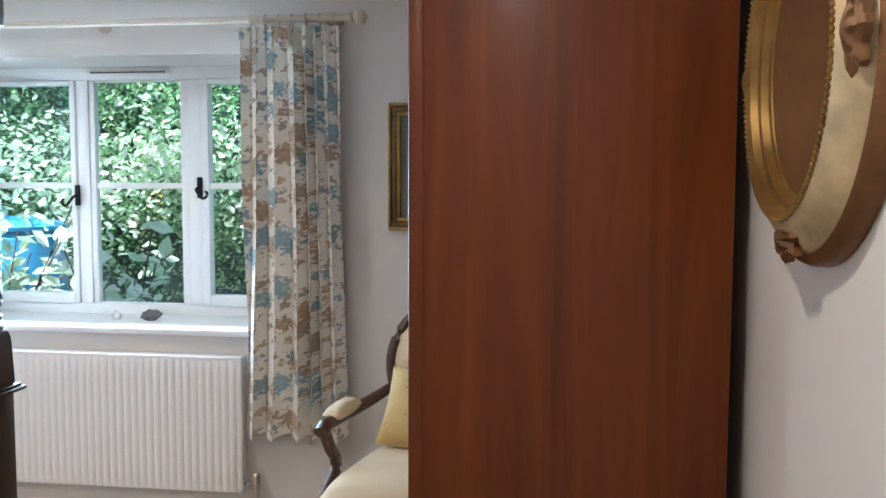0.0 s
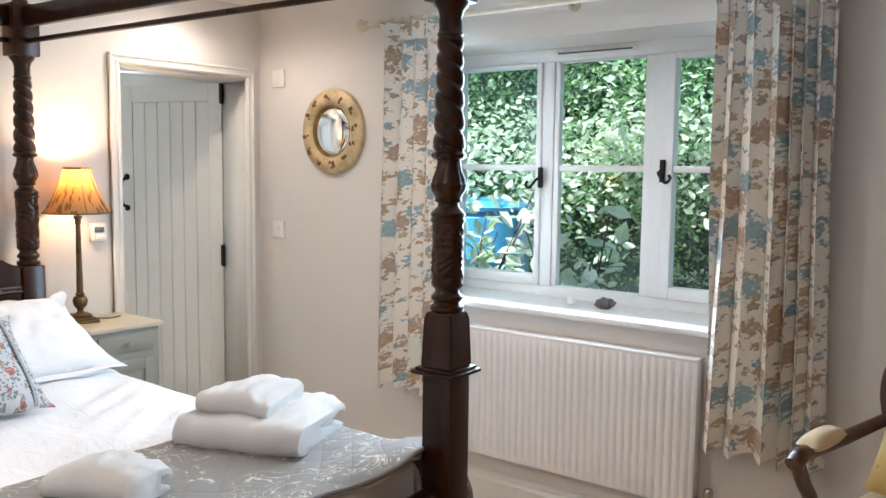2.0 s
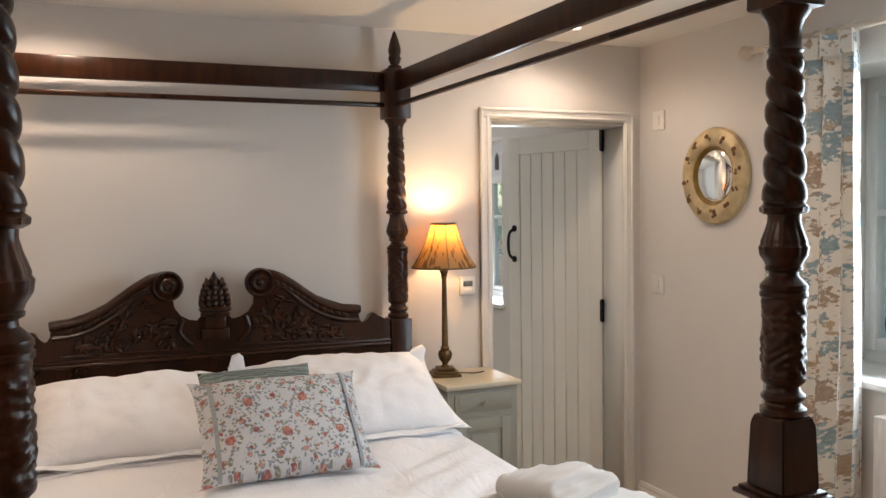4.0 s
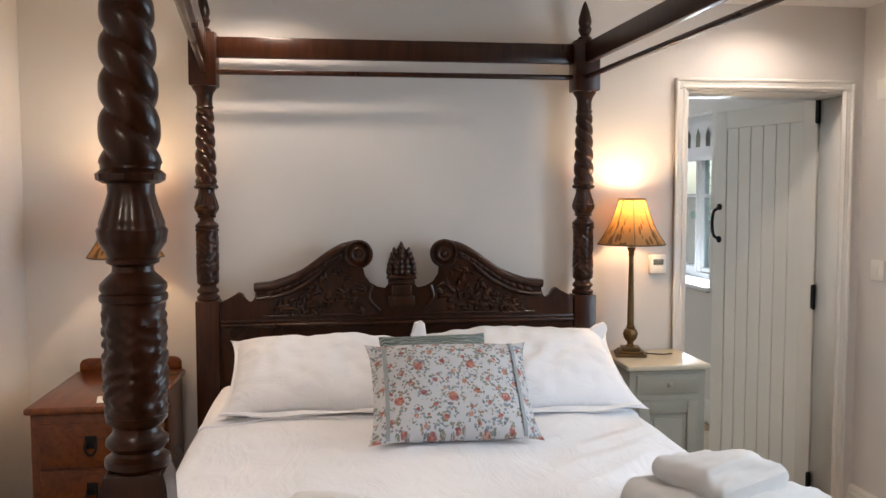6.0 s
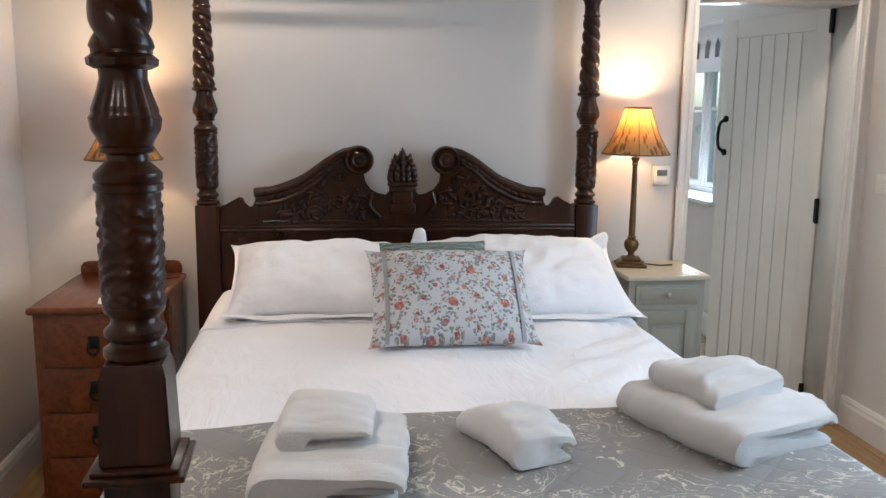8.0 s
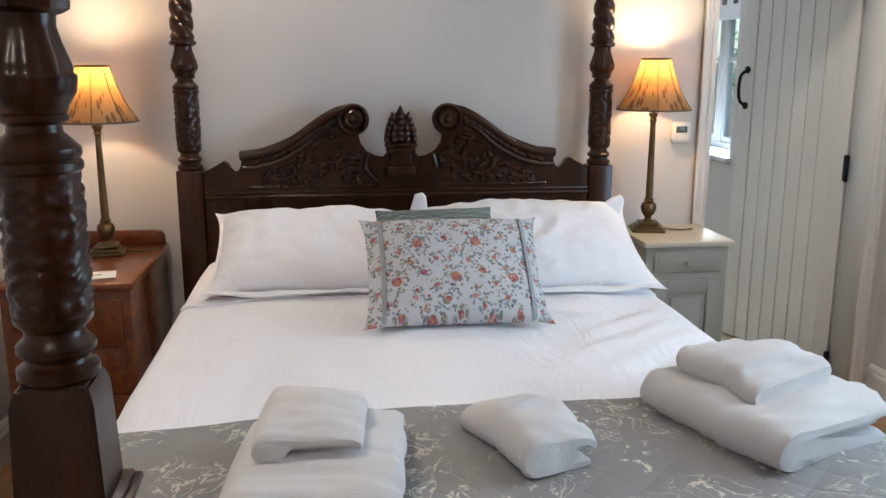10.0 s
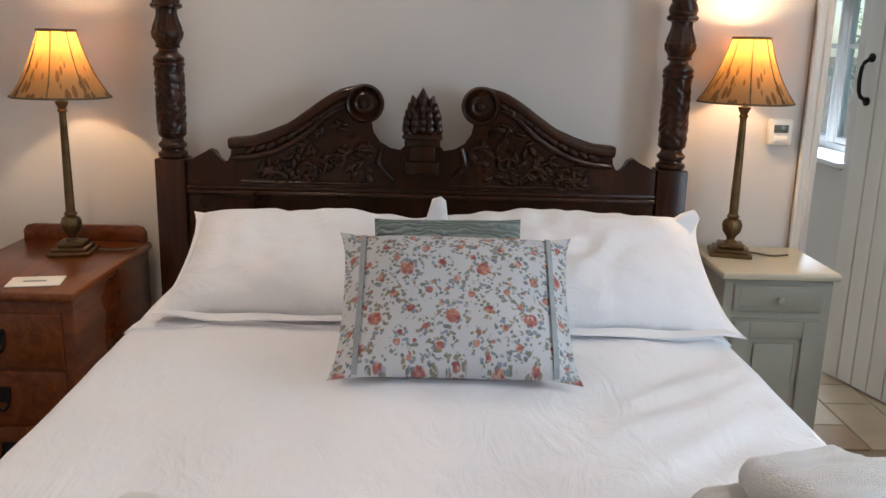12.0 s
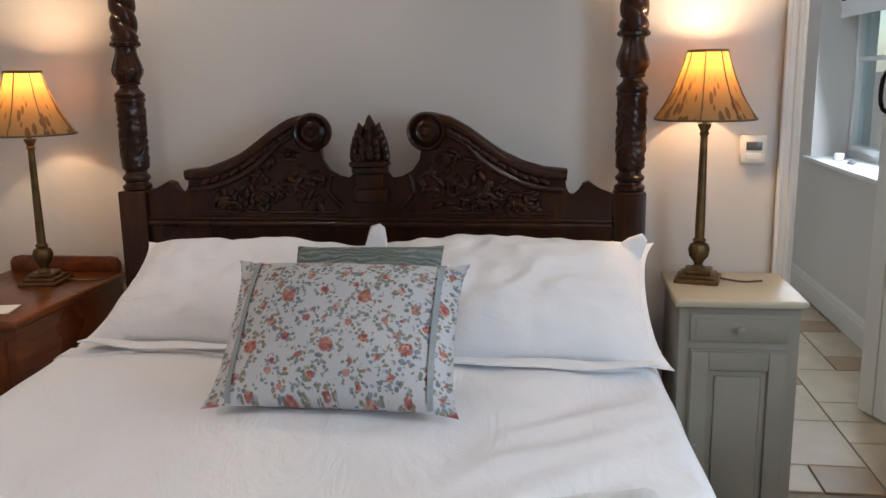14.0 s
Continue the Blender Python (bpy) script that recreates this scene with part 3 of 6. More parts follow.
bath_floor = setting("floor_bathroom", cube((BW, 1.2, FLOOR - 0.2), (WEST, NORTH + 0.03, FLOOR - 0.008)), GROUT, "cream and tan limestone tiled floor", "floor")


def skirting(name, a, b, out):
    """A moulded skirting board from a to b; out points into the room."""
    a, b, out = Vector((*a, FLOOR)), Vector((*b, FLOOR)), Vector((*out, 0))
    prof = [(0, 0), (0.018, 0), (0.018, 0.10), (0.013, 0.112), (0.013, 0.122), (0.006, 0.135), (0, 0.138)]
    bm = bmesh.new()
    ends = [[bm.verts.new(p + out * (d + 0.001) + Vector((0, 0, h))) for d, h in prof] for p in (a, b)]
    n = len(prof)
    for i in range(n):
        bm.faces.new((ends[0][i], ends[0][(i + 1) % n], ends[1][(i + 1) % n], ends[1][i]))
    bm.faces.new(ends[0][::-1])
    bm.faces.new(ends[1])
    setting(name, bm, GLOSS, "white moulded skirting board", "skirting")


skirting("baseboard", (WEST, NORTH), (EAST, NORTH), (0, -1))
skirting("baseboard", (WEST, SOUTH), (EAST, SOUTH), (0, 1))
skirting("baseboard", (WEST, SOUTH + 0.02), (WEST, 2.63), (1, 0))
skirting("baseboard", (EAST, SOUTH + 0.02), (EAST, NORTH - 0.02), (-1, 0))
skirting("baseboard", (BW, NORTH + 0.03), (WEST - WT, NORTH + 0.03), (0, -1))


# ---- door ----
def architrave(bm, x, s):
    """Stepped moulding round the doorway on the wall face x; s: way out of the wall."""
    for w0, w1, d in ((0.0, 0.048, 0.016), (0.005, 0.017, 0.021), (0.034, 0.048, 0.024)):
        box(bm, (min(x, x + s * d), DY0 - w1, FLOOR), (max(x, x + s * d), DY0 - w0, DZ + w0), 0.004)
        box(bm, (min(x, x + s * d), DY1 + w0, FLOOR), (max(x, x + s * d), DY1 + w1, DZ + w0), 0.004)
        box(bm, (min(x, x + s * d), DY0 - w1, DZ + w0), (max(x, x + s * d), DY1 + w1, DZ + w1), 0.004)


bm = bmesh.new()
architrave(bm, WEST + 0.001, 1)
for y0, y1 in ((DY0, DY0 + 0.012), (DJ - 0.012, DJ)):
    box(bm, (WEST - WT, y0, FLOOR), (WEST + 0.004, y1, DZ))
box(bm, (WEST - WT, DY0 + 0.012, DZ - 0.012), (WEST + 0.004, DJ - 0.012, DZ))
setting("door_frame", bm, GLOSS, "white moulded architrave and lining of the bathroom doorway", "door frame", True)

HINGE = Vector((-3.585, DJ - 0.014, 0))
LEAF_END = Vector((-4.225, 3.238, 0))
DOOR_W = (LEAF_END - HINGE).length
DM = along((HINGE.x, HINGE.y, FLOOR + 0.012), (LEAF_END.x, LEAF_END.y, FLOOR + 0.012))
door = thing("door_1", DM, "white-painted ledged plank door standing open into the bathroom", "door", kind="structure")
DH = DZ - FLOOR - 0.022
part("leaf_core", cube((0.004, -0.034, 0), (DOOR_W, -0.004, DH), 0.002), DOOR_WHITE, door)
for nm, lo, hi in (("stile", (0.004, -0.005, 0), (0.085, 0.006, DH)), ("stile", (DOOR_W - 0.085, -0.005, 0), (DOOR_W, 0.006, DH)), ("top_rail", (0.085, -0.005, DH - 0.09), (DOOR_W - 0.085, 0.006, DH))):
    part(nm, cube(lo, hi, 0.002), DOOR_WHITE, door)
boards = 6
bw = (DOOR_W - 0.17) / boards
for i in range(boards):
    x = 0.085 + i * bw
    part("board", cube((x + 0.002, -0.004, 0), (x + bw - 0.002, 0.001, DH - 0.09), 0.0025, 1), DOOR_WHITE, door)
for z in (0.05, 0.93, DH - 0.05):
    hb = cube((-0.008, 0.0, z - 0.055), (0.012, 0.014, z + 0.055), 0.003)
    turned([(0.007, z - 0.058), (0.007, z + 0.058)], 10, hb, Matrix.Translation((-0.004, 0.010, 0)))
    part("hinge", hb, IRON, door, "black iron butt hinge")
hz = 1.27 - FLOOR + 0.04
grip = curve_points([(DOOR_W - 0.045, 0.006, hz - 0.085), (DOOR_W - 0.045, 0.045, hz - 0.06), (DOOR_W - 0.045, 0.055, hz), (DOOR_W - 0.045, 0.045, hz + 0.06), (DOOR_W - 0.045, 0.006, hz + 0.085)], 6)
hd = tube(grip, 0.008, 10)
for dz in (-0.1, 0.1):
    turned([(0.001, -0.001), (0.018, 0.0), (0.018, 0.004), (0.012, 0.007)], 14, hd, Matrix.Translation((DOOR_W - 0.045, 0.006, hz + dz * 0.85)) @ pose(0, 0, 0, -90))
part("handle", hd, IRON, door, "black iron pull handle")


# ---- windows ----
def window(name, x0, x1, z0, z1, y, lights, label, bar_z):
    """A casement window whose frame front stands at y; lights: (from, to, bottom, top) of each pane."""
    w = thing(name, Matrix.Translation(((x0 + x1) / 2, y, z0)), label, "window", kind="structure")
    fr = bmesh.new()
    d0, d1 = y, y + 0.06
    ls = sorted(lights)
    box(fr, (x0, d0, z0), (x1, d1, z0 + 0.045), 0.004)
    box(fr, (x0, d0, z1 - 0.055), (x1, d1, z1), 0.004)
    edges = [x0] + [(a[1] + b[0]) / 2 for a, b in zip(ls, ls[1:])] + [x1]
    for i, e in enumerate(edges):
        h = 0.028
        a, b = (e, e + 0.03) if i == 0 else (e - 0.03, e) if i == len(edges) - 1 else (e - h, e + h)
        box(fr, (a, d0, z0 + 0.045), (b, d1, z1 - 0.055), 0.004)
    part("window_frame", fr, FRAME_WHITE, w, world=True)
    for i, (a, b, c, d) in enumerate(ls):
        sa = bmesh.new()
        e0, e1 = edges[i] + (0.03 if i == 0 else 0.028), edges[i + 1] - (0.03 if i == len(ls) - 1 else 0.028)
        y0, y1 = y - (0.012 if i != 1 else -0.008), y + 0.045
        box(sa, (e0, y0, z0 + 0.046), (a, y1, z1 - 0.056), 0.004)
        box(sa, (b, y0, z0 + 0.046), (e1, y1, z1 - 0.056), 0.004)
        box(sa, (a, y0, z0 + 0.046), (b, y1, c), 0.004)
        box(sa, (a, y0, d), (b, y1, z1 - 0.056), 0.004)
        box(sa, (a, y0 + 0.006, bar_z - 0.013), (b, y1 - 0.006, bar_z + 0.013), 0.004)
        s = part("sash", sa, FRAME_WHITE, w, "white glazed sash with one glazing bar", True)
        for q0, q1 in ((c, bar_z - 0.013), (bar_z + 0.013, d)):
            g = part("pane", cube((a - 0.004, y + 0.020, q0 - 0.004), (b + 0.004, y + 0.026, q1 + 0.004)), GLASS, s, "glass pane tinted blue for the cyan daylight", True, False)
            g.visible_shadow = False
    return w


FY = 3.80
win = window("window_1", WX0, WX1, WZ0 + 0.005, WZ1, FY, [(-2.30, -1.895, 1.013, 1.915), (-1.79, -1.40, 0.967, 1.928), (-1.268, -0.862, 1.013, 1.912)], "white three-light casement window looking onto the garden hedge", 1.482)


def stay(x, y, z, flip, parent):
    """A curled black window catch."""
    st = cube((x - 0.011, y - 0.012, z - 0.045), (x + 0.011, y, z + 0.045), 0.004)
    tube(curve_points([(x, y - 0.014, z), (x, y - 0.045, z - 0.01), (x + flip * 0.03, y - 0.05, z - 0.045), (x + flip * 0.05, y - 0.045, z - 0.03), (x + flip * 0.042, y - 0.043, z - 0.015)], 6), 0.006, 8, st)
    part("catch", st, IRON, parent, "curled black iron window catch", True)


stay(-1.862, FY - 0.014, 1.44, -1, win)
stay(-1.305, FY - 0.014, 1.475, 1, win)
part("trickle_vent", cube((-1.81, FY - 0.016, 1.955), (-1.43, FY - 0.001, 1.975), 0.004), PLASTIC, win, "slotted white trickle vent", True)
# no opening is cut; a dark strip stands for the slot's shade
part("vent_slot", cube((-1.79, FY - 0.019, 1.961), (-1.45, FY - 0.0165, 1.968)), LCD, win, "dark strip in place of the shaded vent slot", True)
setting("window_sill", cube((WX0 - 0.06, NORTH - 0.035, 0.895), (WX1 + 0.06, FY + 0.03, 0.921), 0.006), FRAME_WHITE, "white painted window board", "window sill", True)
bwin = window("window_2", BX0, BX1, BZ0 + 0.03, BZ1, 3.74, [(-6.08, -5.57, 0.97, 1.90), (-5.48, -4.97, 0.97, 1.90)], "white bathroom casement window", 1.46)
setting("window_sill_bathroom", cube((BX0 - 0.03, NORTH - 0.01, 0.872), (BX1 + 0.03, 3.76, 0.899), 0.006), FRAME_WHITE, "white painted bathroom window board", "window sill", True)

# pebble and small shell on the window board
pb = bmesh.new()
bmesh.ops.create_icosphere(pb, subdivisions=3, radius=1)
for v in pb.verts:
    n = noise.noise(v.co * 2.1)
    v.co = Vector((v.co.x * 0.042, v.co.y * 0.028, v.co.z * 0.024)) * (1 + 0.35 * n)
part("stone", pb, STONE, thing("pebble", Matrix.Translation((-1.475, 3.66, 0.942)), "dark grey rough pebble on the window board", "pebble"))
sh = turned([(0.004, -0.012), (0.017, -0.008), (0.018, 0.004), (0.013, 0.016), (0.006, 0.026), (0.001, 0.03)], 16, None, None, lambda a, z: 1 + 0.1 * math.sin(5 * a + 90 * z))
part("shell_body", sh, FRAME_WHITE, thing("shell", Matrix.Translation((-1.63, 3.66, 0.933)), "small white sea shell on the window board", "shell"))

# ---- curtains and pole ----
pole = thing("curtain_pole", Matrix.Translation((-1.56, 3.43, 2.103)), "pale limed wooden curtain pole with ball finials", "curtain pole")
part("rod", tube([(-1.0, 0, 0), (1.0, 0, 0)], 0.013, 14), PALEWOOD, pole)
for s in (-1, 1):
    part("finial", turned([(0.013, 0), (0.022, 0.004), (0.012, 0.012), (0.024, 0.022), (0.030, 0.036), (0.024, 0.052), (0.008, 0.06), (0.001, 0.062)], 18, None, Matrix.Translation((s * 1.0, 0, 0)) @ pose(0, 0, 0, 0, s * 90)), PALEWOOD, pole)
for x in (-0.93, 0.0, 0.93):
    br = turned([(0.028, 0), (0.028, 0.008), (0.012, 0.016), (0.011, 0.055), (0.018, 0.062)], 16, None, Matrix.Translation((x, 0.069, 0)) @ pose(0, 0, 0, 90))
    part("bracket", br, PALEWOOD, pole, "turned pale wooden bracket")


def curtain(x0, x1, ztop, zbot, seed, folds, label):
    """A gathered curtain hanging in folds, with pleat heading and rings."""
    c = thing("curtain", Matrix.Translation(((x0 + x1) / 2, 3.43, zbot)), label, "curtain", "pair of curtains")
    w = x1 - x0

    def fn(u, v):
        spread = 1.0 + 0.10 * (1 - v) * (1 if seed > 1 else 0.6)
        ph = 2 * math.pi * folds * (u + 0.055 * math.sin(5 * u + seed) + 0.03 * math.sin(11 * u + 2 * seed) + 0.03 * math.sin(2.5 * v + seed + 3 * u))
        amp = 0.023 + 0.016 * (1 - v) + 0.008 * math.sin(9 * u + seed)
        x = x0 + w / 2 + (u - 0.5) * w * spread + 0.006 * math.sin(ph * 2)
        y = 3.415 + amp * math.sin(ph) + 0.008 * noise.noise((u * 9, v * 4, seed))
        z = zbot + (ztop - zbot) * v + (0.012 * math.sin(ph + 1) * (1 - v))
        return Vector((x, y, z))

    def doubled(u, v):
        """Face of the cloth out and its lining back, 4 mm apart."""
        return fn(2 * u, v) if u <= 0.5 else fn(2 - 2 * u, v) + Vector((0, 0.004, 0))
    part("cloth", sheet(doubled, folds * 40, 30, 0.0, (w * 3.4, ztop - zbot)), CURTAIN, c, world=True)

    def head(u, v):
        p = fn(u, 0.985)
        ph = 2 * math.pi * folds * u
        return Vector((p.x, p.y - 0.006 + 0.004 * math.sin(ph * 3), ztop - 0.06 + 0.075 * v))
    part("heading", sheet(head, folds * 14, 3, 0.004, (w * 1.9, 0.075)), CURTAIN, c, "gathered pencil-pleat heading", True)
    for i in range(7):
        x = x0 + w * (i + 0.5) / 7
        ring = tube([(x, 3.43 + 0.021 * math.cos(a * math.pi / 8), 2.098 + 0.021 * math.sin(a * math.pi / 8)) for a in range(17)], 0.0035, 6)
        part("ring", ring, PALEWOOD, c, "pale wooden curtain ring", True)


curtain(-2.435, -2.06, 2.078, 0.500, 0.7, 6, "cream curtain printed with blue and brown flowers, drawn back")
curtain(-0.965, -0.60, 2.055, 0.518, 2.3, 6, "cream floral curtain in blue and brown hanging in deep folds")


# ---- radiator ----
def radiator():
    r = thing("radiator", Matrix.Translation((-1.503, NORTH, 0.27)), "white double-panel convector radiator under the window", "radiator")
    x0, x1, z0, z1, yf = -2.0, -1.005, 0.285, 0.815, 3.438

    def face(u, v):
        f = u * 32
        g = 0.5 + 0.5 * math.cos(2 * math.pi * f)
        edge = min(1.0, min(v, 1 - v) * 14, min(u, 1 - u) * 50)
        return Vector((x0 + u * (x1 - x0), yf - 0.009 * (g ** 0.6) * edge, z0 + v * (z1 - z0)))
    part("front_panel", sheet(face, 32 * 8, 24, 0.002), RADIATOR, r, "ribbed white steel panel", True)
    part("back_panel", cube((x0 + 0.01, 3.478, z0), (x1 - 0.01, 3.487, z1 - 0.01), 0.003), RADIATOR, r, world=True)
    part("top_grille", cube((x0 - 0.002, yf - 0.004, z1 - 0.006), (x1 + 0.002, 3.49, z1 + 0.006), 0.003), RADIATOR, r, world=True)
    for x in (x0, x1):
        part("side_cover", cube((x - 0.003, yf - 0.002, z0 + 0.01), (x + 0.003, 3.488, z1), 0.002), RADIATOR, r, world=True)
    for x, s in ((x0, -1), (x1, 1)):
        part("pipe", tube(curve_points([(x, 3.462, z0 + 0.03), (x + s * 0.035, 3.462, z0 + 0.03), (x + s * 0.05, 3.462, z0 + 0.015), (x + s * 0.05, 3.462, FLOOR)], 5), 0.0075, 10), CHROME, r, "chrome supply pipe", True)
        part("valve", turned([(0.013, 0), (0.016, 0.006), (0.016, 0.03), (0.012, 0.036), (0.017, 0.04), (0.017, 0.07), (0.012, 0.076)], 16, None, Matrix.Translation((x + s * 0.05, 3.462, z0 + 0.0))), CHROME, r, "chrome lockshield valve", True)
        part("floor_collar", turned([(0.022, 0), (0.022, 0.004), (0.010, 0.010)], 16, None, Matrix.Translation((x + s * 0.05, 3.462, FLOOR))), PLASTIC, r, "white pipe collar", True)


radiator()


# ---- wall fittings ----
def plate(name, x, z, label, w=0.086):
    t = thing(name, Matrix.Translation((x, NORTH, z)), label, name.replace("_", " "))
    part("face_plate", cube((-w / 2, -0.009, -w / 2), (w / 2, -0.0005, w / 2), 0.003), PLASTIC, t)
    part("rocker", cube((-0.011, -0.0125, -0.02), (0.011, -0.0092, 0.02), 0.0015), PLASTIC, t)


plate("light_switch", -3.228, 1.157, "white plastic light switch beside the doorway")
plate("wall_sensor", -3.222, 1.912, "white square wall sensor near the corner")

th = thing("thermostat", Matrix.Translation((WEST, 2.583, 1.183)), "white wall thermostat with a grey display", "thermostat")
part("body", cube((0.0005, -0.036, -0.040), (0.024, 0.036, 0.040), 0.006), PLASTIC, th)
part("display", cube((0.0242, -0.022, -0.002), (0.0262, 0.022, 0.022), 0.001), LCD, th, "dark grey display")
part("button_cover", cube((0.0242, -0.020, -0.030), (0.0275, 0.020, -0.010), 0.002), PLASTIC, th)

# fittings for every spot, the two added fill spots included
for sx, sy, watts in SPOTS:
    d = thing("downlight", Matrix.Translation((sx, sy, CEIL)), "small round recessed ceiling downlight, lit, from a set partly added as fill", "downlight", "ceiling downlights")
    rg = turned([(0.034, -0.001), (0.046, -0.001), (0.046, -0.005), (0.034, -0.009)], 28)
    part("bezel", rg, GLOSS, d)
    part("lens", turned([(0.030, -0.0092), (0.030, -0.0105)], 24), DOWNGLOW, d, "glowing lens")


# ---- convex mirror ----
def convex_mirror():
    t = thing("convex_mirror", Matrix.Translation((-2.835, NORTH, 1.643)) @ pose(0, 0, 0, 90), "round convex mirror in a distressed cream and gilt frame", "mirror")
    prof = [(0.118, 0.004), (0.122, 0.022), (0.130, 0.030), (0.150, 0.038), (0.172, 0.034), (0.186, 0.024), (0.196, 0.022), (0.202, 0.014), (0.202, 0.001)]
    part("frame", turned(prof + [(0.118, 0.001)], 56), CREAMGILT, t)
    part("inner_bead", turned([(0.112, 0.006), (0.116, 0.020), (0.122, 0.026), (0.126, 0.020), (0.126, 0.006)], 48), GILT, t, "gilt inner bead")
    cap = turned([(0.114 * math.sin(a * 1.0 / 14 * 1.5708), 0.010 + 0.022 * math.cos(a / 14 * 1.5708)) for a in range(14, 0, -1)] + [(0.0008, 0.032)], 48)
    part("mirror_glass", cap, MIRROR, t, "bulging silver mirror glass")
    rnd = random.Random(4)
    for i in range(12):
        a = 2 * math.pi * i / 12 + 0.1
        b = bmesh.new()
        for k in range(5):
            m = Matrix.Translation((0.160 * math.cos(a) + rnd.uniform(-0.014, 0.014), 0.160 * math.sin(a) + rnd.uniform(-0.014, 0.014), 0.036)) @ Matrix.Diagonal((1, 1, 0.35, 1))
            bmesh.ops.create_icosphere(b, subdivisions=1, radius=rnd.uniform(0.007, 0.012), matrix=m)
        part("rosette", b, BRONZEPATCH, t, "rubbed brown ornament")


convex_mirror()


# ---- round gilt mirror on the wall near the wardrobe ----
def gilt_mirror():
    t = thing("round_wall_mirror", Matrix.Translation((EAST, 1.295, 1.622)) @ pose(0, 0, 0, 0, -90) @ Matrix.Diagonal((0.95, 0.95, 1, 1)), "ornate round mirror in a beaded gilt and cream frame", "mirror")
    prof = [(0.150, 0.001), (0.168, 0.040), (0.178, 0.050), (0.186, 0.049), (0.204, 0.038), (0.222, 0.022), (0.226, 0.014), (0.226, 0.001)]
    part("frame", turned(prof, 72), CREAMGILT, t, "distressed cream frame")
    part("inner_band", turned([(0.144, 0.006), (0.148, 0.016), (0.152, 0.018), (0.154, 0.026), (0.159, 0.028), (0.161, 0.037), (0.167, 0.039), (0.169, 0.048), (0.177, 0.0525), (0.179, 0.046), (0.160, 0.004)], 64), GILT, t, "ribbed gilt inner band")
    part("outer_band", turned([(0.216, 0.024), (0.221, 0.0265), (0.229, 0.021), (0.2325, 0.012), (0.2325, 0.001), (0.222, 0.001)], 64), BRONZEPATCH, t, "worn dark outer edge")
    bd = bmesh.new()
    for i in range(150):
        a = 2 * math.pi * i / 150
        bmesh.ops.create_icosphere(bd, subdivisions=1, radius=0.0032, matrix=Matrix.Translation((0.1795 * math.cos(a), 0.1795 * math.sin(a), 0.0515)))
    part("beading", bd, GILT, t, "row of gilt beads")
    part("mirror_glass", turned([(0.149, 0.002), (0.149, 0.008)], 64), MIRROR, t, "flat mirror glass")
    for i in range(4):
        a = math.pi / 2 * i
        boss = turned([(0.030, -0.004), (0.031, 0.004), (0.024, 0.009), (0.017, 0.006), (0.013, 0.012), (0.006, 0.015), (0.001, 0.016)], 40, None,
                      Matrix.Translation((0.202 * math.cos(a), 0.202 * math.sin(a), 0.036)) @ pose(0, 0, 0, 0, 0, math.degrees(a)) @ Matrix.Diagonal((0.75, 1.25, 1, 1)),
                      lambda w, h: 1 + 0.17 * math.cos(7 * w) + 0.06 * math.sin(15 * w + 200 * h))
        part("acanthus", boss, BRONZEPATCH, t, "moulded brown leaf ornament")


gilt_mirror()


# ---- framed picture ----
def picture():
    x0, z0, z1 = -0.43, 1.318, 1.795
    w, h = 0.64, z1 - z0
    t = thing("framed_picture", Matrix.Translation((x0 + w / 2, NORTH, z0)), "winter river watercolour in a gold frame with grey-green mount", "picture")
    steps = ((0.0, 0.012, 0.022, GILT), (0.012, 0.034, 0.016, BRASS), (0.034, 0.048, 0.020, GILT))
    for a, b, d, mat in steps:
        for nm, lo, hi in (("frame_rail", (-w / 2 + a, 0, a), (w / 2 - a, 0, b)), ("frame_rail", (-w / 2 + a, 0, h - b), (w / 2 - a, 0, h - a)),
                           ("frame_stile", (-w / 2 + a, 0, b), (-w / 2 + b, 0, h - b)), ("frame_stile", (w / 2 - b, 0, b), (w / 2 - a, 0, h - b))):
            part(nm, cube((lo[0], -d - 0.002, lo[2]), (hi[0], -0.002, hi[2]), 0.004), mat, t)
    part("mount", cube((-w / 2 + 0.045, -0.010, 0.045), (w / 2 - 0.045, -0.004, h - 0.045)), MOUNT, t, "grey-green card mount", smooth=False)
    pw, z_lo, z_hi = w / 2 - 0.095, 0.098, h - 0.09

    def f(u, v):
        return Vector((-pw + 2 * pw * u, -0.0125, z_lo + (z_hi - z_lo) * v))
    part("watercolour", sheet(f, 2, 2, 0.001, (1, 1)), PAINTING, t, "painted winter river with brown trees", smooth=False)


picture()


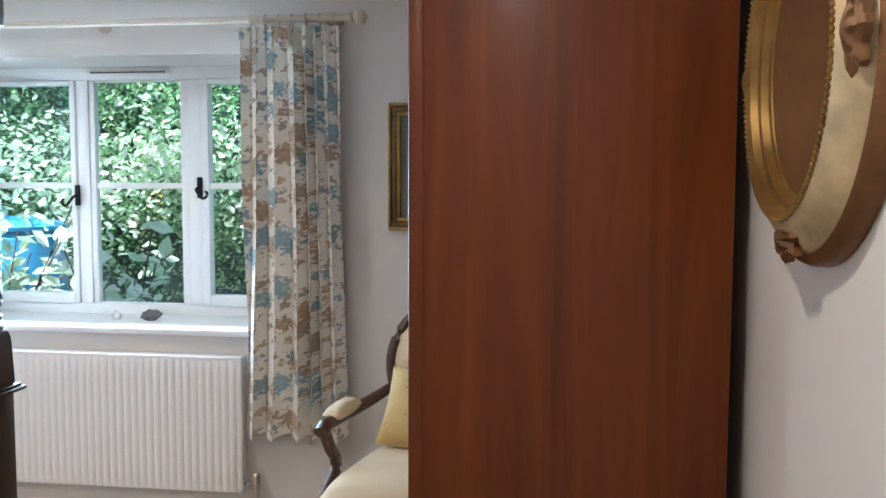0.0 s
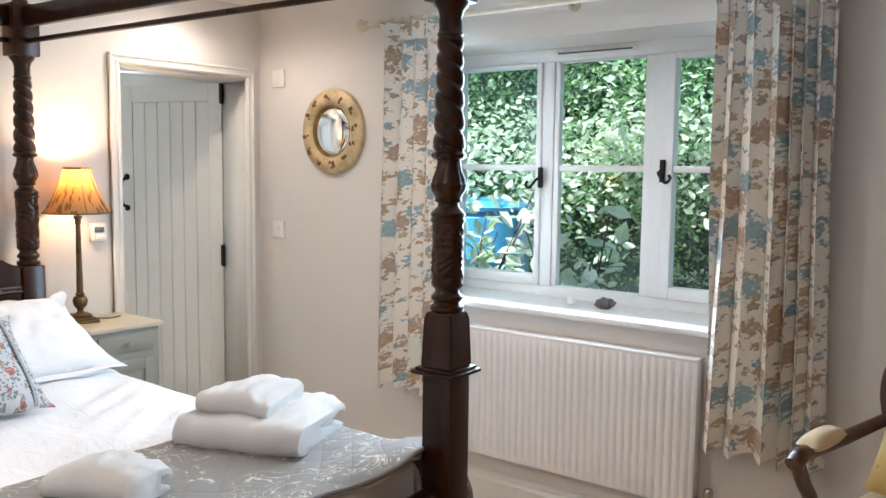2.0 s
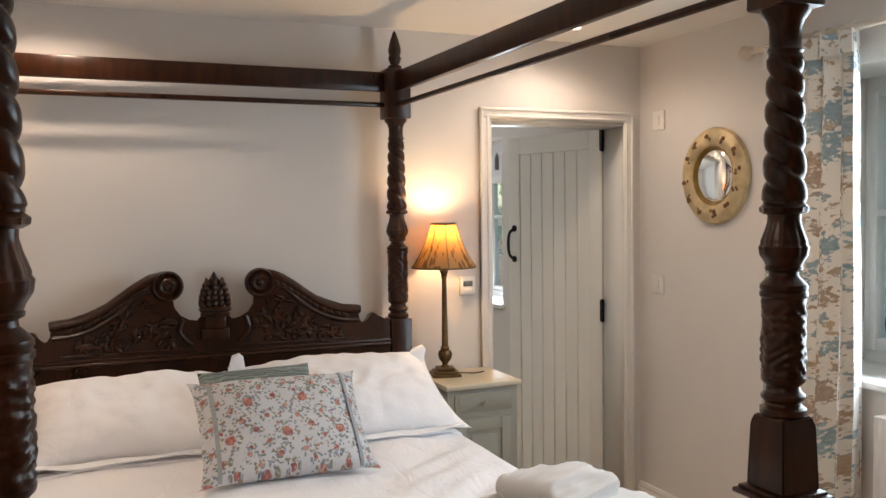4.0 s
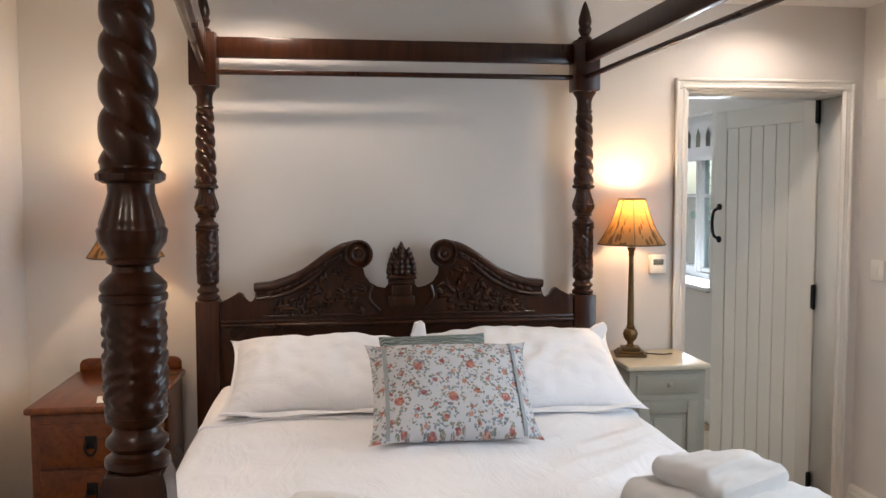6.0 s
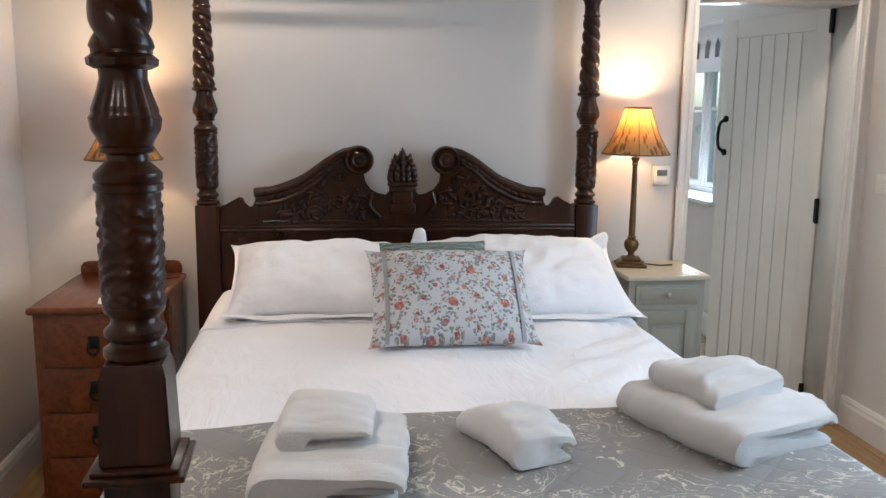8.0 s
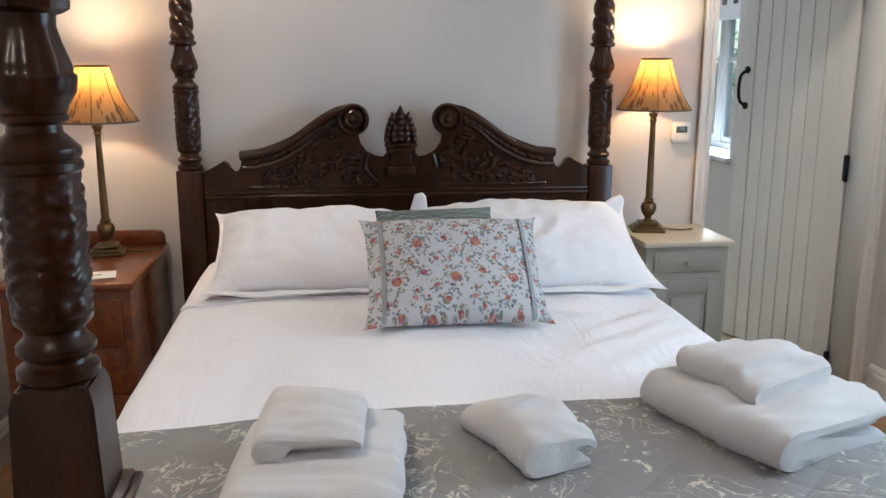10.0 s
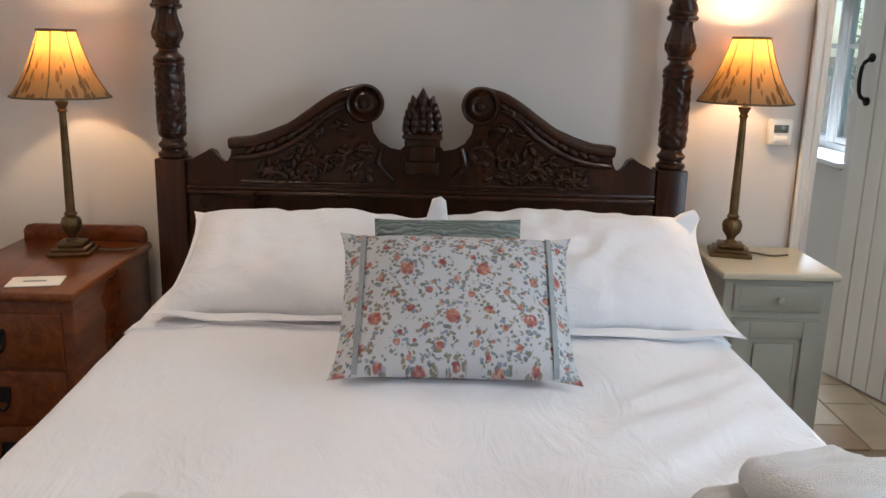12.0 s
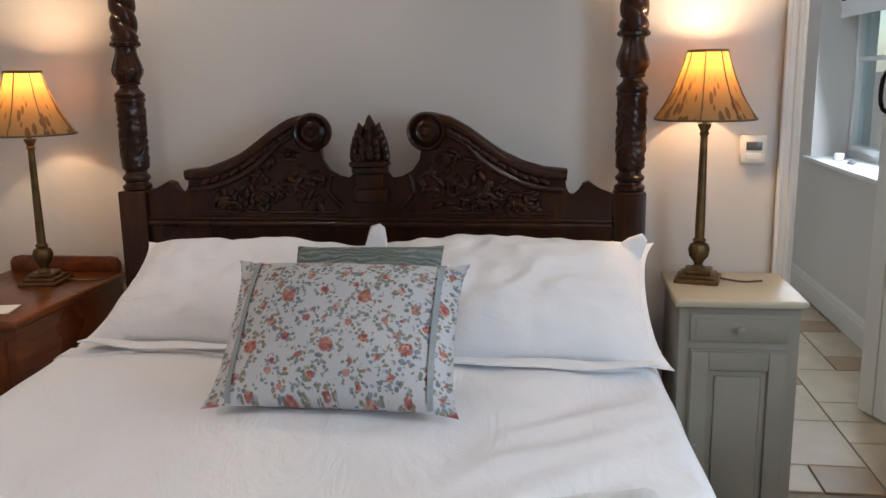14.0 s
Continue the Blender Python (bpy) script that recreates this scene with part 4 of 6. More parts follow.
# ---- wardrobe ----
def wardrobe():
    x0, x1, y0, y1 = -0.026, 0.452, 1.60, 2.62
    t = thing("wardrobe", Matrix.Translation(((x0 + x1) / 2, (y0 + y1) / 2, FLOOR)), "tall polished mahogany wardrobe with a key tassel", "wardrobe")
    top = 2.14
    part("side_panel", cube((x0 + 0.022, y0, FLOOR + 0.05), (x1, y0 + 0.02, top), 0.002), WARDROBE, t, world=True)
    part("side_panel", cube((x0 + 0.022, y1 - 0.02, FLOOR + 0.05), (x1, y1, top), 0.002), WARDROBE, t, world=True)
    part("back_panel", cube((x1 - 0.012, y0 + 0.02, FLOOR + 0.05), (x1, y1 - 0.02, top)), WARDROBE, t, world=True)
    for z in (FLOOR + 0.05, top - 0.02):
        part("deck", cube((x0 + 0.022, y0 + 0.02, z), (x1 - 0.012, y1 - 0.02, z + 0.02)), WARDROBE, t, world=True)
    st = cube((x0, y0 - 0.002, FLOOR + 0.05), (x0 + 0.024, y0 + 0.040, top), 0.004)
    part("front_stile", st, WARDROBE, t, world=True)
    part("front_stile", cube((x0, y1 - 0.040, FLOOR + 0.05), (x0 + 0.024, y1 + 0.002, top), 0.004), WARDROBE, t, world=True)
    part("plinth", cube((x0 - 0.008, y0 - 0.01, FLOOR), (x1, y1 + 0.01, FLOOR + 0.075), 0.008), WARDROBE, t, world=True)
    part("cornice", cube((x0 - 0.02, y0 - 0.02, top), (x1, y1 + 0.02, top + 0.05), 0.014, 3), WARDROBE, t, world=True)
    mid = (y0 + y1) / 2
    for a, b, hy in ((y0 + 0.042, mid - 0.002, mid - 0.04), (mid + 0.002, y1 - 0.042, mid + 0.04)):
        d = part("door", cube((x0 + 0.002, a, FLOOR + 0.08), (x0 + 0.022, b, top - 0.004), 0.003), WARDROBE, t, world=True)
        part("moulding", cube((x0 - 0.004, a + 0.06, FLOOR + 0.18), (x0 + 0.003, b - 0.06, top - 0.1), 0.006), WARDROBE, d, world=True)
        part("knob", turned([(0.006, 0), (0.006, 0.014), (0.015, 0.022), (0.016, 0.03), (0.001, 0.036)], 16, None, Matrix.Translation((x0 - 0.004, hy, 1.455)) @ pose(0, 0, 0, 0, -90)), BRASS, d, "aged brass knob", True)
    tp = (x0 - 0.040, mid - 0.04)
    ts = tube([(tp[0], tp[1], 1.460), (tp[0], tp[1], 1.395)], 0.0025, 6)
    part("cord", ts, TASSEL, t, "gold silk cord", True)
    tz = 1.385
    body = turned([(0.004, tz + 0.02), (0.016, tz + 0.012), (0.020, tz), (0.013, tz - 0.018), (0.021, tz - 0.03), (0.026, tz - 0.11), (0.030, tz - 0.19), (0.027, tz - 0.192)], 30, None, Matrix.Translation((tp[0], tp[1], 0)), lambda a, z: 1 + (0.09 * math.sin(15 * a) if z < tz - 0.02 else 0.0))
    part("tassel", body, TASSEL, t, "gold silk key tassel", True)


wardrobe()


# ---- armchair ----
def armchair():
    M = Matrix.Translation((-0.190, 3.00, FLOOR)) @ pose(0, 0, 0, 0, 0, -10)
    t = thing("armchair", M, "Victorian show-wood armchair in buttoned cream upholstery", "armchair")

    def seat(u, v):
        a, b = 2 * u - 1, 2 * v - 1
        wide = 0.285 - 0.045 * v
        y = -0.30 + 0.54 * v
        crown = (1 - abs(a) ** 4) * (1 - abs(b) ** 4)
        return Vector((a * wide, y - 0.035 * (1 - a * a) * (1 - v), 0.455 + 0.115 * crown ** 0.5))
    part("seat", sheet(seat, 22, 18, 0.03), UPHOLSTERY, t, "sprung cream seat")
    part("seat_rail", slab([(-0.29, -0.31), (-0.15, -0.345), (0.0, -0.352), (0.15, -0.345), (0.29, -0.31), (0.245, 0.26), (-0.245, 0.26)], 0.07, 0.006, None, Matrix.Translation((0, 0, 0.345))), CHAIRWOOD, t)
    TILT = radians(-14)

    def backpt(x, z, d=0.0):
        return Vector((x, 0.235 + math.sin(-TILT) * (z - 0.45) + d, 0.45 + math.cos(TILT) * (z - 0.45)))

    def outline(a):
        """Spoon-shaped back: half width and height at angle a."""
        x = 0.265 * math.cos(a)
        z = 0.80 + (0.245 * math.sin(a) if a > 0 else 0.33 * math.sin(a))
        return x * (1.0 if a > 0 else 1 - 0.25 * math.sin(a) ** 2), z
    ring = [backpt(*outline(-math.pi / 2 + 2 * math.pi * i / 40)) for i in range(41)]
    part("back_frame", tube(ring, 0.019, 10), CHAIRWOOD, t, "carved dark wooden back frame")
    btn = [(bx, bz) for row, bz in enumerate((0.70, 0.78, 0.86, 0.94)) for bx in ([-0.14, -0.05, 0.05, 0.14] if row % 2 == 0 else [-0.185, -0.095, 0.0, 0.095, 0.185]) if (bx / 0.22) ** 2 + ((bz - 0.80) / 0.24) ** 2 < 1]

    def pad(u, v):
        a, r = 2 * math.pi * u, v
        x, z = outline(a - math.pi)
        x, z = x * r * 0.97, 0.80 + (z - 0.80) * r * 0.97
        bul = 0.05 * (1 - r ** 3)
        for bx, bz in btn:
            bul -= 0.024 * math.exp(-((x - bx) ** 2 + (z - bz) ** 2) / 0.0006)
        return backpt(x, z, -bul)
    part("backrest", sheet(pad, 64, 20, 0.0), UPHOLSTERY, t, "deep-buttoned cream back")
    part("outside_back", sheet(lambda u, v: backpt(outline(2 * math.pi * u - math.pi)[0] * v, 0.80 + (outline(2 * math.pi * u - math.pi)[1] - 0.80) * v, 0.018), 40, 6, 0.004), UPHOLSTERY, t)
    for bx, bz in btn:
        b = bmesh.new()
        bmesh.ops.create_icosphere(b, subdivisions=2, radius=0.0085, matrix=Matrix.Translation(backpt(bx, bz, -0.026)))
        part("button", b, BUTTON, t, "covered upholstery button")
    for s in (-1, 1):
        arm = curve_points([backpt(s * 0.255, 0.70), (s * 0.285, 0.20, 0.672), (s * 0.300, 0.06, 0.665), (s * 0.305, -0.08, 0.668), (s * 0.300, -0.165, 0.672), (s * 0.300, -0.20, 0.655)], 6)
        part("arm", tube(arm, 0.02, 10, None, [0.019 + 0.006 * (i / len(arm)) for i in range(len(arm))]), CHAIRWOOD, t, "carved dark wooden arm")
        sup = curve_points([(s * 0.300, -0.185, 0.665), (s * 0.296, -0.15, 0.60), (s * 0.285, -0.12, 0.53), (s * 0.292, -0.20, 0.45), (s * 0.285, -0.27, 0.37)], 6)
        part("arm_support", tube(sup, 0.02, 10), CHAIRWOOD, t, "scrolled dark wooden arm support")
        padm = cushion(0.20, 0.062, 0.055, 16, 10, 0.02, 0.001, 2.0)
        padm.transform(Matrix.Translation((s * 0.303, -0.03, 0.690)) @ pose(0, 0, 0, 0, 0, 90))
        part("arm_pad", padm, UPHOLSTERY, t, "cream padded armrest")
        leg = turned([(0.012, 0.0), (0.020, 0.03), (0.014, 0.05), (0.017, 0.09), (0.028, 0.26), (0.022, 0.28), (0.030, 0.30), (0.032, 0.36)], 16, None, Matrix.Translation((s * 0.255, -0.285, 0)))
        part("front_leg", leg, CHAIRWOOD, t)
        part("back_leg", tube(curve_points([(s * 0.215, 0.235, 0.40), (s * 0.215, 0.245, 0.22), (s * 0.215, 0.30, 0.0)], 6), 0.02, 8), CHAIRWOOD, t)
    c = thing("yellow_cushion", M @ Matrix.Translation((0.0, 0.045, 0.680)) @ pose(0, 0, 0, 64, 5, 0), "gold silk cushion with small dots resting on the armchair", "cushion")
    part("cover", cushion(0.37, 0.27, 0.12, 26, 24, 0.10, 0.006, 1.3), YELLOW, c)


armchair()


# ---- chest of drawers ----
def chest():
    x0, x1, y0, y1, top = -3.335, -2.775, 0.262, 0.640, 0.80
    t = thing("chest_of_drawers", Matrix.Translation(((x0 + x1) / 2, (y0 + y1) / 2, FLOOR)), "small mahogany chest of four drawers with a low upstand", "chest")
    part("carcase", cube((x0, y0, FLOOR + 0.05), (x1, y1, top - 0.022), 0.003), CHEST, t, world=True)
    part("top", cube((x0, y0 - 0.015, top - 0.024), (x1 + 0.022, y1 + 0.015, top), 0.010, 3), CHEST, t, "moulded mahogany top", True)
    up = slab([(y0, 0), (y1, 0), (y1, 0.03), (y1 - 0.01, 0.045), (y1 - 0.03, 0.05), (y0 + 0.03, 0.05), (y0 + 0.01, 0.045), (y0, 0.03)], 0.016, 0.003)
    up.transform(Matrix.Translation((x0, 0, top)) @ Matrix(((0, 0, 1, 0), (1, 0, 0, 0), (0, 1, 0, 0), (0, 0, 0, 1))))
    part("upstand", up, CHEST, t, "low rounded back rail", True)
    part("plinth", cube((x0, y0 - 0.004, FLOOR), (x1 + 0.006, y1 + 0.004, FLOOR + 0.06), 0.006), CHEST, t, world=True)
    h = (top - 0.05 - FLOOR - 0.075) / 4
    for i in range(4):
        z = FLOOR + 0.075 + i * h
        d = part("drawer", cube((x1 - 0.004, y0 + 0.028, z + 0.005), (x1 + 0.010, y1 - 0.028, z + h - 0.005), 0.004), CHEST, t, world=True)
        zc, yc = z + h / 2, (y0 + y1) / 2
        hd = cube((x1 + 0.0102, yc - 0.018, zc - 0.012), (x1 + 0.014, yc + 0.018, zc + 0.030), 0.0015)
        tube(curve_points([(x1 + 0.016, yc - 0.014, zc + 0.012), (x1 + 0.024, yc - 0.016, zc - 0.015), (x1 + 0.024, yc, zc - 0.032), (x1 + 0.024, yc + 0.016, zc - 0.015), (x1 + 0.016, yc + 0.014, zc + 0.012)], 5), 0.004, 8, hd)
        part("handle", hd, IRON, d, "dark metal drop handle", True)


chest()
cd = thing("card", Matrix.Translation((-2.855, 0.515, 0.8005)) @ pose(0, 0, 0, 0, 0, 12), "small white printed card lying on the chest", "card")
part("paper", cube((-0.045, -0.065, 0), (0.045, 0.065, 0.003), 0.001), CARD, cd)
part("print_bar", cube((-0.004, -0.03, 0.0031), (0.008, 0.025, 0.0036)), INK, cd, "grey printed line")


# ---- bedside cabinet ----
def cabinet():
    x0, x1, y0, y1, top = -3.345, -3.032, 2.350, 2.655, 0.825
    t = thing("bedside_cabinet", Matrix.Translation(((x0 + x1) / 2, (y0 + y1) / 2, FLOOR)), "tall sage grey painted pot cupboard with one drawer", "cabinet")
    part("body", cube((x0, y0, FLOOR), (x1, y1, top - 0.02), 0.003), SAGE, t, world=True)
    part("top", cube((x0, y0 - 0.014, top - 0.02), (x1 + 0.02, y1 + 0.014, top), 0.006, 3), SAGETOP, t, "pale painted top", True)
    part("plinth", cube((x0, y0 - 0.006, FLOOR), (x1 + 0.008, y1 + 0.006, FLOOR + 0.07), 0.005), SAGE, t, world=True)
    d = part("drawer", cube((x1 - 0.002, y0 + 0.028, 0.712), (x1 + 0.009, y1 - 0.028, 0.787), 0.003), SAGE, t, world=True)
    part("drawer_bead", cube((x1 + 0.008, y0 + 0.042, 0.724), (x1 + 0.0115, y1 - 0.042, 0.775), 0.002), SAGE, d, world=True)
    part("knob", turned([(0.004, 0), (0.005, 0.008), (0.010, 0.014), (0.009, 0.02), (0.001, 0.023)], 14, None, Matrix.Translation((x1 + 0.0115, (y0 + y1) / 2, 0.750)) @ pose(0, 0, 0, 0, 90)), SAGE, d, world=True)
    dr = part("door", cube((x1 - 0.002, y0 + 0.028, FLOOR + 0.085), (x1 + 0.008, y1 - 0.028, 0.690), 0.003), SAGE, t, world=True)
    fr = bmesh.new()
    a, b, c, e = y0 + 0.032, y1 - 0.032, FLOOR + 0.09, 0.686
    for lo, hi in (((a, c), (a + 0.045, e)), ((b - 0.045, c), (b, e)), ((a + 0.045, e - 0.05), (b - 0.045, e)), ((a + 0.045, c), (b - 0.045, c + 0.05))):
        box(fr, (x1 + 0.0078, lo[0], lo[1]), (x1 + 0.018, hi[0], hi[1]), 0.003)
    part("door_frame", fr, SAGE, dr, world=True)
    part("raised_panel", cube((x1 + 0.0078, a + 0.062, c + 0.066), (x1 + 0.015, b - 0.062, e - 0.066), 0.005), SAGE, dr, world=True)
    part("knob", turned([(0.004, 0), (0.005, 0.008), (0.010, 0.014), (0.009, 0.02), (0.001, 0.023)], 14, None, Matrix.Translation((x1 + 0.018, y0 + 0.045, 0.43)) @ pose(0, 0, 0, 0, 90)), SAGE, dr, world=True)


cabinet()


# ---- table lamps ----
def table_lamp(m):
    t = thing("table_lamp", m, "antique brass column table lamp with a leaf-print flared shade, lit", "table lamp", "pair of bedside lamps")
    bs = cube((-0.060, -0.060, 0), (0.060, 0.060, 0.012), 0.003)
    box(bs, (-0.050, -0.050, 0.012), (0.050, 0.050, 0.022), 0.004)
    box(bs, (-0.038, -0.038, 0.022), (0.038, 0.038, 0.036), 0.006)
    part("base", bs, BRASS, t, "stepped square brass base")
    part("urn", turned([(0.022, 0.034), (0.012, 0.046), (0.013, 0.054), (0.026, 0.070), (0.030, 0.090), (0.025, 0.104), (0.015, 0.110), (0.019, 0.116), (0.013, 0.124)], 22, None, None, lambda a, z: 1 + (0.035 * math.cos(10 * a) if 0.06 < z < 0.105 else 0)), BRASS, t, "fluted brass urn")
    part("stem", turned([(0.013, 0.122), (0.0125, 0.16), (0.0095, 0.40), (0.0095, 0.405), (0.014, 0.412), (0.010, 0.418), (0.017, 0.432), (0.018, 0.438), (0.006, 0.440), (0.006, 0.50)], 24, None, None, lambda a, z: 1 + (0.07 * math.cos(8 * a) if 0.13 < z < 0.40 else 0)), BRASS, t, "reeded brass column")
    z0, z1, r0, r1 = 0.452, 0.632, 0.134, 0.051

    def shade(u, v):
        a = 2 * math.pi * u
        k = (1 - v) ** 1.75
        r = r1 + (r0 - r1) * (0.45 * k + 0.55 * (1 - v)) * (1 - 0.10 * math.sin(math.pi * v))
        r *= 1 - 0.018 * abs(math.sin(4 * a))
        return Vector((r * math.cos(a), r * math.sin(a), z0 + (z1 - z0) * v))
    sh = part("shade", sheet(shade, 64, 16, 0.0, (0.8, z1 - z0)), SHADE, t, "flared parchment shade stencilled with leaves")
    part("top_trim", tube([shade(i / 32, 1.0) for i in range(33)], 0.0042, 6), CABLE, sh, "dark braid trim")
    part("bottom_trim", tube([shade(i / 64, 0.0) for i in range(65)], 0.0032, 6), CABLE, sh, "dark braid trim")
    for i in range(8):
        part("seam", tube([shade(i / 8, k / 8) * 1.0 + Vector((0.001 * math.cos(i * math.pi / 4), 0.001 * math.sin(i * math.pi / 4), 0)) for k in range(9)], 0.0016, 5), CABLE, sh)
    part("bulb", turned([(0.008, 0.50), (0.012, 0.515), (0.020, 0.535), (0.024, 0.555), (0.019, 0.575), (0.008, 0.586), (0.001, 0.588)], 18), BULB, t, "glowing bulb")
    part("flex", tube(curve_points([(-0.02, 0.058, 0.006), (0.0, 0.12, 0.005), (-0.03, 0.17, 0.004)], 6), 0.003, 6), CABLE, t, "thin brown flex")
    return t


L1 = pose(-3.172, 0.478, 0.800, 0, 0, 8)
L2 = pose(-3.235, 2.425, 0.825, 0, 0, -14)
first = table_lamp(L1)
copy_thing(first, L2)
for m in (L1, L2):
    p = m @ Vector((0, 0, 0.60))
    lamp("bulb_light", "POINT", 4.4, (1.0, 0.72, 0.43), Matrix.Translation(p), shadow_soft_size=0.022)


# ---- four-poster bed ----
HL, HR = Vector((-3.262, 0.757, 0)), Vector((-3.262, 2.231, 0))
FL, FR = Vector((-1.135, 0.965, 0)), Vector((-1.240, 2.298, 0))
bed = thing("four_poster_bed", Matrix.Translation((-2.25, 1.55, FLOOR)), "dark carved mahogany four-poster bed with barley-twist posts", "bed")


def post(p, collar, yaw):
    base = Matrix.Translation(p) @ pose(0, 0, 0, 0, 0, yaw)
    w = 0.044
    lower = cube((-w, -w, FLOOR), (w, w, 0.952 if collar else 1.075), 0.004, 2, base)
    ob = part("post", lower, BEDWOOD, bed, "square lower post of dark mahogany", True)
    if collar:
        cb = bmesh.new()
        box(cb, (-0.066, -0.066, 0.952), (0.066, 0.066, 0.962), 0.003, 2, base)
        box(cb, (-0.058, -0.058, 0.962), (0.058, 0.058, 0.970), 0.003, 2, base)
        part("collar", cb, BEDWOOD, ob, "moulded square collar", True)
        tp = bmesh.new()
        q = [[tp.verts.new(base @ Vector((sx * k, sy * k, z))) for sx, sy in ((-1, -1), (1, -1), (1, 1), (-1, 1))] for k, z in ((0.047, 0.970), (0.047, 0.985), (0.043, 1.094), (0.037, 1.112))]
        for a, b in zip(q, q[1:]):
            for i in range(4):
                tp.faces.new((a[i], a[(i + 1) % 4], b[(i + 1) % 4], b[i]))
        tp.faces.new(q[0][::-1])
        tp.faces.new(q[-1])
        bmesh.ops.bevel(tp, geom=[e for e in tp.edges], offset=0.003, segments=2, affect="EDGES")
        part("tapered_block", tp, BEDWOOD, ob, world=True)
    z = 1.111 if collar else 1.075
    rings = [(0.038, z), (0.043, z + 0.006), (0.043, z + 0.015), (0.034, z + 0.021), (0.033, z + 0.026), (0.041, z + 0.034), (0.041, z + 0.041), (0.032, z + 0.050), (0.031, z + 0.058), (0.040, z + 0.067), (0.0415, z + 0.075)]
    part("base_turning", turned(rings, 28, None, base), BEDWOOD, ob, "turned rings", True)
    c0, c1 = z + 0.075, 1.338
    prof = [(0.0405, c0 + (c1 - c0) * i / 40) for i in range(41)]

    def carve(a, h):
        t = (h - c0) / (c1 - c0)
        edge = min(1, t * 12, (1 - t) * 12)
        d = math.sin(5 * a + 4 * math.sin(9 * t)) * math.sin(8 * t * math.pi + 2 * math.sin(3 * a)) + 0.45 * math.sin(11 * a) * math.sin(21 * t * math.pi)
        return 1 + 0.075 * edge * max(-0.5, min(0.9, d * 1.3))
    part("carved_drum", turned(prof, 56, None, base, carve), BEDWOOD, ob, "drum carved with leaves and flowers", True)
    part("neck_turning", turned([(0.041, 1.338), (0.0445, 1.342), (0.0445, 1.349), (0.041, 1.352), (0.0440, 1.357), (0.0435, 1.364), (0.036, 1.372), (0.0275, 1.380), (0.0265, 1.388), (0.034, 1.392), (0.035, 1.397), (0.032, 1.400)], 28, None, base), BEDWOOD, ob, world=True)
    urn = [(0.033, 1.400), (0.036, 1.408), (0.0425, 1.420), (0.0435, 1.436), (0.038, 1.452), (0.0325, 1.470), (0.0295, 1.486), (0.031, 1.498)]
    urn = [(urn[i][0] + (urn[i + 1][0] - urn[i][0]) * k / 3, urn[i][1] + (urn[i + 1][1] - urn[i][1]) * k / 3) for i in range(len(urn) - 1) for k in range(3)] + [urn[-1]]
    part("carved_urn", turned(urn, 56, None, base, lambda a, h: 1 + 0.09 * abs(math.sin(5 * a)) * math.sin(math.pi * min(1, max(0, (h - 1.405) / 0.09))) - (0.05 if 1.436 < h < 1.442 else 0)), BEDWOOD, ob, "leaf-carved urn", True)
    part("bead_ring", turned([(0.034, 1.498), (0.043, 1.503), (0.044, 1.511), (0.036, 1.518)], 36, None, base, lambda a, h: 1 + 0.04 * math.cos(14 * a)), BEDWOOD, ob, world=True)
    n = 66
    t0, t1 = 1.518, 1.800
    tw = [((0.0415 - 0.0085 * i / n) * (1 if 1 < i < n - 1 else 0.93), t0 + (t1 - t0) * i / n) for i in range(n + 1)]

    def rope(a, h):
        t = (h - t0) / (t1 - t0)
        turn = 2 * math.pi * (2.35 * t + 0.45 * t * t)
        k = abs(math.sin(a + turn))
        end = min(1, t * 14 + 0.2, (1 - t) * 14 + 0.2)
        return 1 - end * (0.27 * (1 - k) ** 1.7)
    part("barley_twist", turned(tw, 56, None, base, rope), BEDWOOD, ob, "barley-twist shaft", True)
    part("capital", turned([(0.030, 1.800), (0.034, 1.806), (0.029, 1.814), (0.029, 1.845), (0.034, 1.862), (0.045, 1.876), (0.046, 1.884)], 28, None, base), BEDWOOD, ob, world=True)
    part("top_block", cube((-0.050, -0.050, 1.884), (0.050, 0.050, 2.082), 0.005, 2, base), BEDWOOD, ob, world=True)
    part("finial", turned([(0.020, 2.082), (0.028, 2.088), (0.028, 2.096), (0.017, 2.104), (0.022, 2.114), (0.027, 2.128), (0.022, 2.142), (0.026, 2.152), (0.026, 2.166), (0.018, 2.20), (0.008, 2.228), (0.001, 2.240)], 20, None, base), BEDWOOD, ob, world=True)


for p, c, yaw in ((HL, False, 0), (HR, False, 0), (FL, True, 2), (FR, True, 2)):
    post(p, c, yaw)


def beam(name, a, b, w, z0, z1, bevel=0.006, label=""):
    m = along((a.x, a.y, 0), (b.x, b.y, 0))
    part(name, cube((0.045, -w / 2, z0), ((b - a).length - 0.045, w / 2, z1), bevel, 2, m), BEDWOOD, bed, label, True)


for a, b in ((HL, HR), (HL, FL), (HR, FR), (FL, FR)):
    beam("tester_rail", a, b, 0.028, 1.992, 2.070, 0.005, "deep upper tester rail")
    beam("curtain_rail", a, b, 0.020, 1.930, 1.950, 0.008, "thin lower tester rail")
beam("side_rail", HL, FL, 0.035, 0.40, 0.60)
beam("side_rail", HR, FR, 0.035, 0.40, 0.60)
beam("foot_rail", FL, FR, 0.045, 0.36, 0.665, 0.012)

